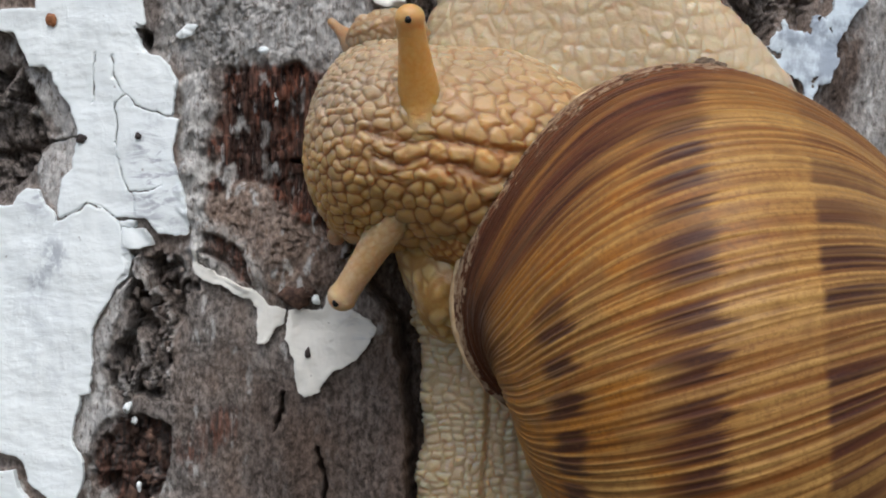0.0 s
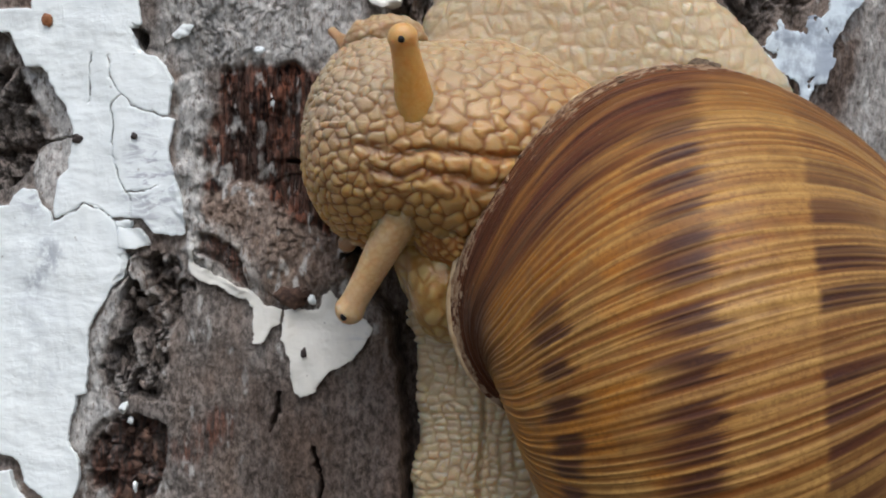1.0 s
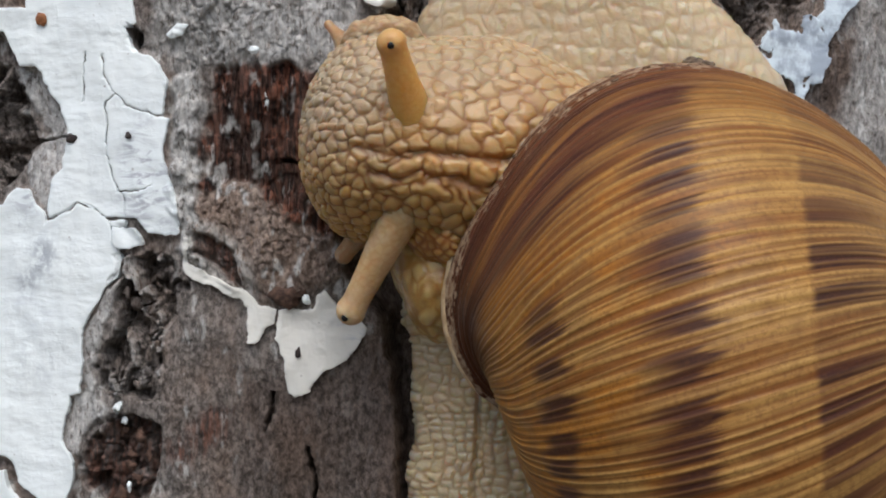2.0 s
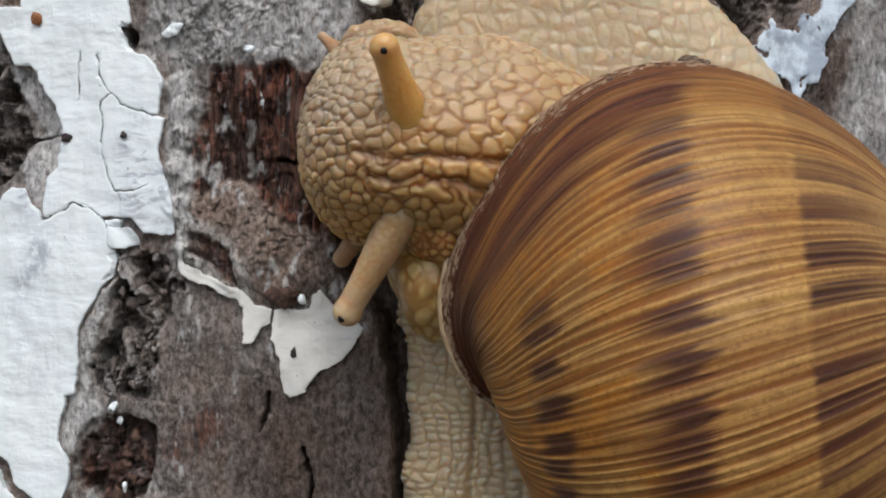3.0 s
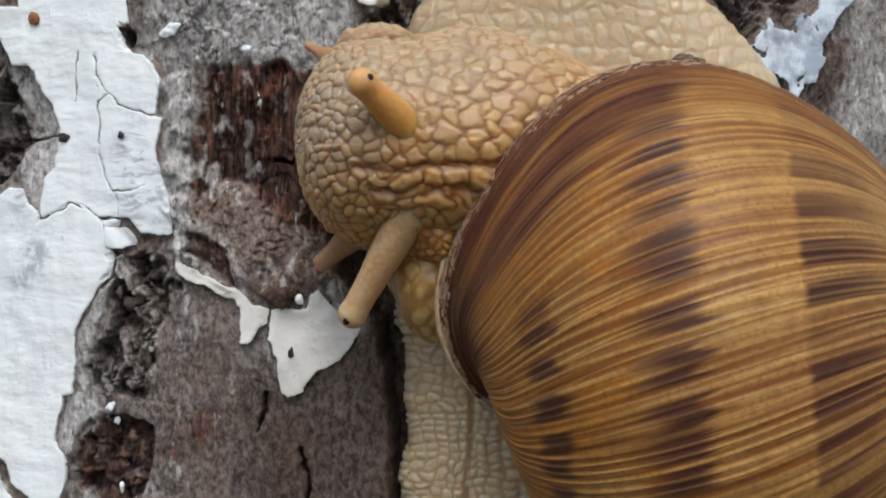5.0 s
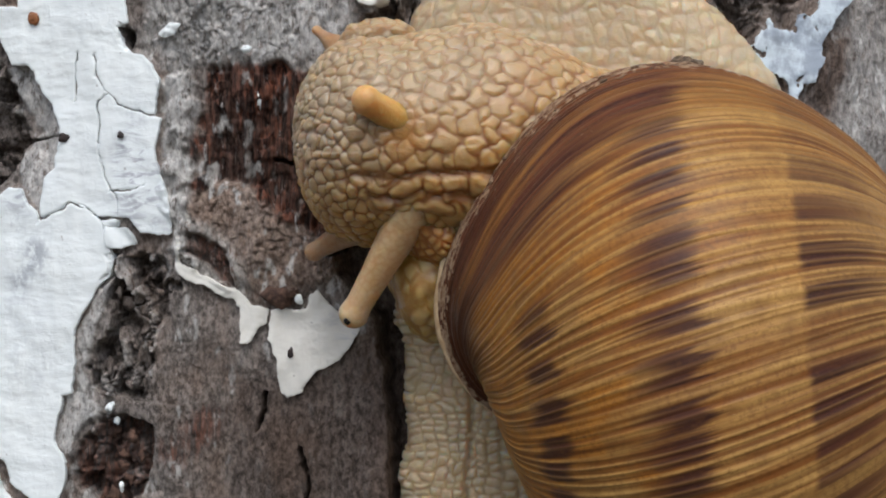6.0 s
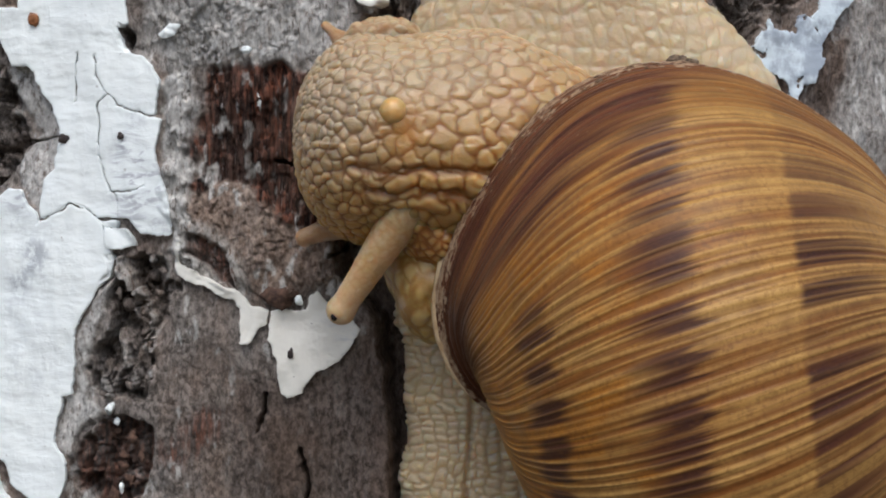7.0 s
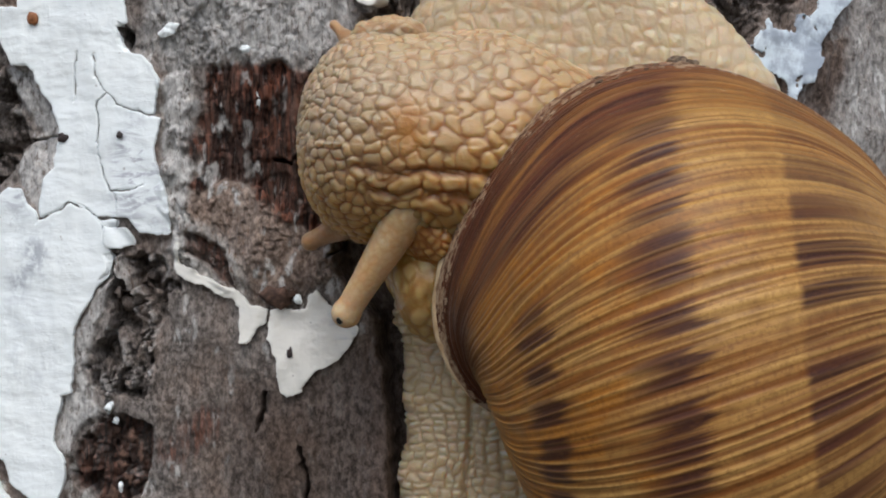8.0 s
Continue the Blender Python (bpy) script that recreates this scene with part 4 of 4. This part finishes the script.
def snail_shell(parent):
    m = 380
    back = 4.6 * 2 * math.pi
    turn = np.concatenate([-2.4 - (back - 2.4) * np.linspace(1, 0, 360, endpoint=False), np.linspace(-2.4, 0, 820)])
    n = len(turn)
    across = np.linspace(-math.pi, math.pi, m, endpoint=False)
    T, S = np.meshgrid(turn, across, indexing="ij")
    G = shell_surface(T, S)
    N = normals(G, True)
    inside = G.mean(1, keepdims=True)
    N *= np.sign(np.sum(N * (G - inside), -1, keepdims=True))
    age = T - (0.2 * S + 0.05 * S * S) * smooth(2.2, 1.2, np.abs(S)) * smooth(0.0, 0.7, -T)

    def ridge(at, freq, width, seed):
        line = smooth(width, 0.0, np.abs(vnoise(at * freq + 0.12 * fbm(at * 2, S * 1.5, 2, seed + 5), S * 0.3 + seed, seed)))
        return line * smooth(-0.5, 0.35, vnoise(at * 5, S * 1.1, seed + 9))
    beat = np.sin(age * 185 + 5.5 * fbm(age * 7, S * 0.3, 3, 61) + 0.8 * fbm(age * 30, S * 1.2, 2, 74))
    force = 0.35 + 0.65 * smooth(-0.5, 0.5, fbm(age * 11, S * 0.7, 2, 75))
    rib = np.maximum(smooth(0.25, 1.0, beat) * force, 0.8 * ridge(age, 13, 0.2, 61))
    shade = smooth(0.2, 1.0, -beat) * (0.4 + 0.6 * smooth(-0.4, 0.5, fbm(age * 13, S * 0.8, 2, 76))) * (1 - rib)
    spot_b = 0.5 + 0.42 * np.sin(57 * age + 3.5 * fbm(age * 2.6, S * 0.25, 2, 63)) + 0.3 * fbm(age * 9, S * 0.3, 2, 64)
    spot_a = 0.5 + 0.4 * np.sin(50 * age + 5 * fbm(age * 3, S * 0.2, 2, 67)) + 0.4 * fbm(age * 14, S * 0.25, 2, 68)
    ribs = 0.07 * rib - 0.02 * shade + 0.06 * afbm(age * 18 + 0.15 * np.sin(S * 3), S * 0.5, 3, 61, 0.7) + 0.06 * fbm(T * 6, S * 3, 3, 66)
    ribs = ribs + smooth(-0.1, -0.02, T) * 0.16 * fbm(T * 26, S * 14, 3, 69)
    size = SHELL_W ** (T / (2 * math.pi))
    G = G + N * (ribs * size)[..., None]
    outer = mesh("shell", G.reshape(-1, 3), lattice(n, m, False, True), SHELL, {"turn": age, "across": S, "rib": rib, "shade": shade, "spot_a": spot_a, "spot_b": spot_b})
    ob = part("shell", outer, parent, "glossy brown and yellow banded spiral shell")
    # thickened rim round the opening
    k = 14
    ring = shell_surface(np.zeros(m), across)
    nr = normals(np.stack([shell_surface(np.full(m, -0.05), across), ring, ring], 0), True)[0]
    nr *= np.sign(np.sum(nr * (ring - ring.mean(0)), -1, keepdims=True))
    fw = ring - shell_surface(np.full(m, -0.03), across)
    fw /= np.linalg.norm(fw, axis=-1, keepdims=True)
    ang = np.linspace(0, 2 * math.pi, k, endpoint=False)
    thick = (0.5 + 0.14 * fbm(across * 6, across * 0, 3, 71)) * (0.12 + 0.88 * smooth(0.6, -0.1, across) * smooth(-2.5, -1.7, across))
    rim = ring[None] + (np.cos(ang)[:, None, None] * nr[None] * 0.75 + np.sin(ang)[:, None, None] * fw[None] * 1.1) * thick[None, :, None] - nr[None] * 0.1
    part("lip", mesh("lip", rim.reshape(-1, 3), lattice(k, m, True, True), LIP), ob, "pale cream shell lip")
    return ob


def shell_dirt(ob, turn, across, size, squash, seed, material=DIRT, label="dry dirt crumb"):
    """A crumb that sits on the shell; squash: through the shell, along the lip, across it."""
    V, Q = clod(size, seed, squash, 9)
    at = [shell_surface(np.array(turn + d), np.array(across + e)) for d, e in ((0, 0), (0.01, 0), (0, 0.01), (0, math.pi))]
    fw, side = at[1] - at[0], at[2] - at[0]
    out = np.cross(fw, side)
    out *= np.sign(np.dot(out, at[0] - at[3]))
    frame_of = np.stack([v / np.linalg.norm(v) for v in (out, side, np.cross(out, side))])
    part("dirt", mesh("dirt", V @ frame_of + at[0] + frame_of[0] * size * 0.15, Q, material), ob, label)


trunk = tree()
bits(trunk)
snail = thing("snail", "large brown land snail with banded shell on whitewashed bark", "snail")
shell = snail_shell(snail)
shell_dirt(shell, -0.02, 0.118, 0.66, (0.9, 1.3, 0.9), 3)
shell_dirt(shell, -0.05, 0.118 + 0.06, 0.42, (1, 1.3, 0.9), 6)
for k in range(80):
    back = random.random() ** 1.6
    shell_dirt(shell, -0.09 - 0.25 * back, -1.3 + 1.5 * random.random() ** 1.3, random.uniform(0.09, 0.3) * (1.15 - 0.7 * back), (0.4, random.uniform(0.7, 1.6), random.uniform(0.6, 1.3)), 7 + k, CRUST if k % 5 else DIRT, "flaking crust")
head = snail_head(snail)
foot = snail_foot(snail)
mouth = lobe("mouth_lobe", snail, (-5.0, -5.40, 15.1), (3.1, 2.6, 1.9), 10, 33, SKIN, "pale warty upper lip", 0.8, 0.16, 90, 0.75)
lobe("neck", snail, (-0.30, -6.40, 2.22), (3.6, 4.6, 3.8), 15, 35, NECK_SKIN, "orange-brown warty neck", 0.75, 0.22, 120)
collar = lobe("mantle_fold", snail, (-0.9, -4.60, -2.6), (3.2, 4.0, 5.0), 30, 31, COLLAR_SKIN, "wet wrinkled yellowish mantle fold", 1.25, 0.2, 130)
horn_top = tentacle("upper_tentacle", snail, 9.0, 1.7, 0.98, 1.08, "amber eye tentacle drawing in", 41, AMBER_SKIN, 0.5)
eye_spot(horn_top, -0.1, -0.93, 8.2, 0.27)
horn_low = tentacle("upper_tentacle", snail, 11.2, 1.55, 1.0, 1.14, "stretched translucent eye tentacle", 42)
eye_spot(horn_low, 0.1, -0.95, 10.5, 0.28)
feeler_top = tentacle("lower_tentacle", snail, 4.6, 1.35, 0.36, 0.36, "short feeler beside the mouth", 43, FEELER_SKIN)
feeler_low = tentacle("lower_tentacle", snail, 6.6, 1.6, 0.7, 0.72, "short feeler beside the mouth", 44, FEELER_SKIN)

# unseen ground below the view, added to stand the tree on and bounce light
gm = bmesh.new()
bmesh.ops.create_grid(gm, x_segments=8, y_segments=8, size=400)
gme = bpy.data.meshes.new("ground")
gm.to_mesh(gme)
gme.materials.append(EARTH)
tagged(new("ground", gme), "bare dark earth round the tree, added out of view", "ground", "", "structure")

gm.free()


# ---- what moves ----
SHELL_REST = Matrix(((0.01518, -0.17805, 0.98390, 0.015240), (0.09328, -0.97948, -0.17868, -0.013455), (0.99552, 0.09449, 0.00174, -0.011422), (0, 0, 0, 1)))


def rocked(dx, dz, degrees):
    """The shell slid over the foot by millimetres and rocked about the line of sight."""
    hub = Matrix.Translation((0.016, -0.02, 0.0))
    return Matrix.Translation((dx * MM, 0, dz * MM)) @ hub @ pose(0, 0, 0, 0, degrees, 0) @ hub.inverted() @ SHELL_REST


def nodded(dx, dz, roll, lean):
    """The head moved by millimetres and rolled about its length, then leaned."""
    return pose((HEAD_X + dx) * MM, HEAD_Y * MM, (HEAD_Z + dz) * MM, 0, lean, 0) @ pose(0, 0, 0, roll, 0, 0)


def stalk(root, tip, length, spin=0.0):
    """A tentacle whose end lies at tip and whose stem comes from the side of root."""
    r, p = Vector(root), Vector(tip)
    z = (p - r).normalized()
    x = Vector((0, -1, 0)).cross(z).normalized() * -1
    y = z.cross(x)
    m = Matrix((x, y, z)).transposed().to_4x4()
    return Matrix.Translation((p - z * length) * MM) @ m @ pose(0, 0, 0, 0, 0, spin)


def motions():
    walk(shell, [(t, rocked(*r)) for t, *r in (
        (0.0, -0.13, -0.06, 1.15), (0.5, -0.16, -0.09, 0.69), (1.0, -0.08, -0.12, 0.50), (1.5, -0.07, -0.11, 0.43), (3.0, 0.01, 0.01, -0.09), (3.5, 0.00, 0.00, 0.00), (4.0, -0.00, 0.10, -0.12), (4.5, 0.01, 0.14, -0.37), (6.0, -0.08, -0.06, -0.83), (6.5, -0.14, 0.04, -0.99), (7.0, -0.28, 0.06, -1.42), (7.5, -0.28, -0.06, -1.40), (8.0, -0.19, -0.07, -1.39))])
    walk(head, [(t, nodded(*r)) for t, *r in (
        (0.0, -0.68, 0.07, -12.6, 7.9), (0.5, -0.83, 0.17, -6.4, 5.7), (1.0, -0.62, 0.07, -5.2, 4.4), (1.5, -0.44, 0.25, -3.3, 4.3), (3.0, -0.07, 0.05, -1.5, 3.0), (3.5, 0.00, 0.00, 0.0, 0.0), (4.0, -0.01, -0.11, 0.8, -1.3), (4.5, -0.01, -0.20, 1.7, -1.9), (6.0, -0.18, -0.12, 9.9, -3.5), (6.5, -0.13, 0.08, 9.0, -2.0), (7.0, -0.19, 0.14, 7.4, 0.6), (7.5, -0.04, 0.05, 7.6, 1.3), (8.0, 0.15, 0.11, 8.0, 1.5))])
    walk(mouth, [(t, pose(dx * MM, 0, dz * MM)) for t, dx, dz in (
        (0.0, -0.5, 1.0), (1.0, -0.4, 0.6), (1.5, -0.3, 0.6), (3.0, 0.0, 0.1), (3.5, 0.0, 0.0), (4.5, -0.2, -0.2), (6.0, 0.1, 0.2), (6.5, 0.2, 0.4), (7.0, 0.4, 0.4), (8.0, 0.9, 0.4))])
    walk(horn_top, [(t, stalk(r, p, 9.0, s)) for t, r, p, s in (
        (0.0, (-2.93, -12.00, 10.00), (-3.75, -15.50, 16.58), 0),
        (0.5, (-3.13, -12.00, 9.40), (-4.05, -15.50, 15.66), 0),
        (1.0, (-2.81, -12.00, 9.22), (-3.96, -15.50, 15.29), 0),
        (1.5, (-2.68, -12.00, 9.13), (-4.06, -15.50, 15.05), 0),
        (3.0, (-2.44, -12.00, 8.74), (-4.54, -16.00, 14.35), 0),
        (3.5, (-2.21, -12.00, 8.62), (-4.21, -16.00, 14.19), 0),
        (4.0, (-2.22, -12.00, 8.42), (-4.97, -16.00, 13.66), 0),
        (4.5, (-2.28, -12.00, 8.26), (-5.82, -16.00, 12.90), 0),
        (5.2, (-2.20, -12.00, 8.20), (-6.10, -15.40, 11.60), 75),
        (6.0, (-2.00, -11.60, 8.30), (-6.05, -14.80, 10.55), 150),
        (6.5, (-2.00, -11.20, 8.10), (-5.36, -14.30, 10.84), 150),
        (7.0, (-2.00, -9.60, 8.20), (-3.91, -13.70, 9.92), 150),
        (7.5, (-1.90, -8.60, 8.20), (-3.28, -13.00, 9.70), 150),
        (8.0, (-1.81, -8.00, 8.08), (-2.70, -12.45, 9.10), 150))])
    walk(horn_low, [(t, stalk(r, p, 11.2, s)) for t, r, p, s in (
        (0.0, (-3.88, -9.90, 3.94), (-9.35, -7.50, -4.33), 0),
        (0.5, (-3.89, -9.90, 3.52), (-8.69, -7.50, -5.25), 0),
        (1.0, (-3.65, -9.90, 3.25), (-8.41, -7.50, -5.33), 0),
        (1.5, (-3.43, -9.90, 3.17), (-7.91, -7.50, -5.40), 0),
        (3.0, (-3.09, -9.90, 2.87), (-7.80, -7.50, -5.51), 0),
        (3.5, (-2.76, -9.90, 2.78), (-7.48, -7.50, -5.55), 0),
        (4.0, (-2.69, -9.90, 2.67), (-7.17, -7.50, -5.55), 0),
        (4.5, (-2.64, -9.90, 2.54), (-7.27, -7.50, -5.64), 0),
        (6.0, (-2.66, -9.90, 2.14), (-7.12, -7.50, -5.64), 0),
        (6.5, (-2.73, -9.90, 2.39), (-7.44, -7.50, -5.59), 0),
        (7.0, (-2.97, -9.90, 2.45), (-8.11, -7.50, -5.28), 0),
        (7.5, (-2.89, -9.90, 2.30), (-8.10, -7.50, -5.43), 0),
        (8.0, (-2.74, -9.90, 2.30), (-7.63, -7.50, -5.59), 0))])
    walk(feeler_top, [(t, stalk(r, p, 4.6, s)) for t, r, p, s in (
        (0.0, (-7.50, -5.20, 14.99), (-10.11, -3.20, 17.63), 0),
        (0.5, (-7.42, -5.20, 14.77), (-9.73, -3.20, 17.28), 0),
        (1.0, (-7.61, -5.20, 14.78), (-9.75, -3.20, 16.94), 0),
        (1.5, (-7.39, -5.20, 14.98), (-9.62, -3.20, 17.62), 0),
        (3.0, (-7.25, -5.20, 14.05), (-9.78, -3.20, 16.50), 0),
        (3.5, (-7.31, -5.20, 13.83), (-10.14, -3.20, 15.97), 0),
        (4.0, (-7.58, -5.20, 13.62), (-10.33, -3.20, 15.80), 0),
        (4.5, (-7.74, -5.20, 13.62), (-10.70, -3.20, 15.37), 0),
        (6.0, (-7.37, -5.20, 14.68), (-9.98, -3.20, 16.92), 0),
        (6.5, (-7.03, -5.20, 14.89), (-9.55, -3.20, 17.27), 0),
        (7.0, (-6.82, -5.20, 14.96), (-9.24, -3.20, 17.34), 0),
        (7.5, (-6.59, -5.20, 14.89), (-8.89, -3.20, 17.36), 0),
        (8.0, (-6.32, -5.20, 14.89), (-8.53, -3.20, 17.36), 0))])
    walk(feeler_low, [(t, stalk(r, p, 6.6, s)) for t, r, p, s in (
        (0.0, (-7.43, -6.20, 3.03), (-9.91, -4.00, 0.60), 0),
        (0.5, (-6.93, -6.20, 2.40), (-9.06, -4.00, 0.42), 0),
        (1.0, (-6.70, -6.20, 2.19), (-8.73, -4.00, 0.09), 0),
        (1.5, (-6.48, -6.20, 1.77), (-8.65, -4.00, -0.61), 0),
        (3.0, (-6.13, -6.20, 1.72), (-8.29, -4.00, -1.16), 0),
        (3.5, (-6.10, -6.20, 1.51), (-8.43, -4.00, -1.50), 0),
        (4.0, (-6.04, -6.20, 1.51), (-8.70, -4.00, -1.59), 0),
        (4.5, (-5.98, -6.20, 1.51), (-9.07, -4.00, -1.76), 0),
        (6.0, (-6.11, -6.20, 1.94), (-10.42, -4.00, -0.56), 0),
        (6.5, (-6.11, -6.20, 2.14), (-10.42, -4.00, -0.39), 0),
        (7.0, (-6.33, -6.20, 2.42), (-11.15, -4.00, 0.71), 0),
        (7.5, (-6.32, -6.20, 2.35), (-11.01, -4.00, 0.56), 0),
        (8.0, (-6.26, -6.20, 2.35), (-10.61, -4.00, 0.30), 0))])


motions()
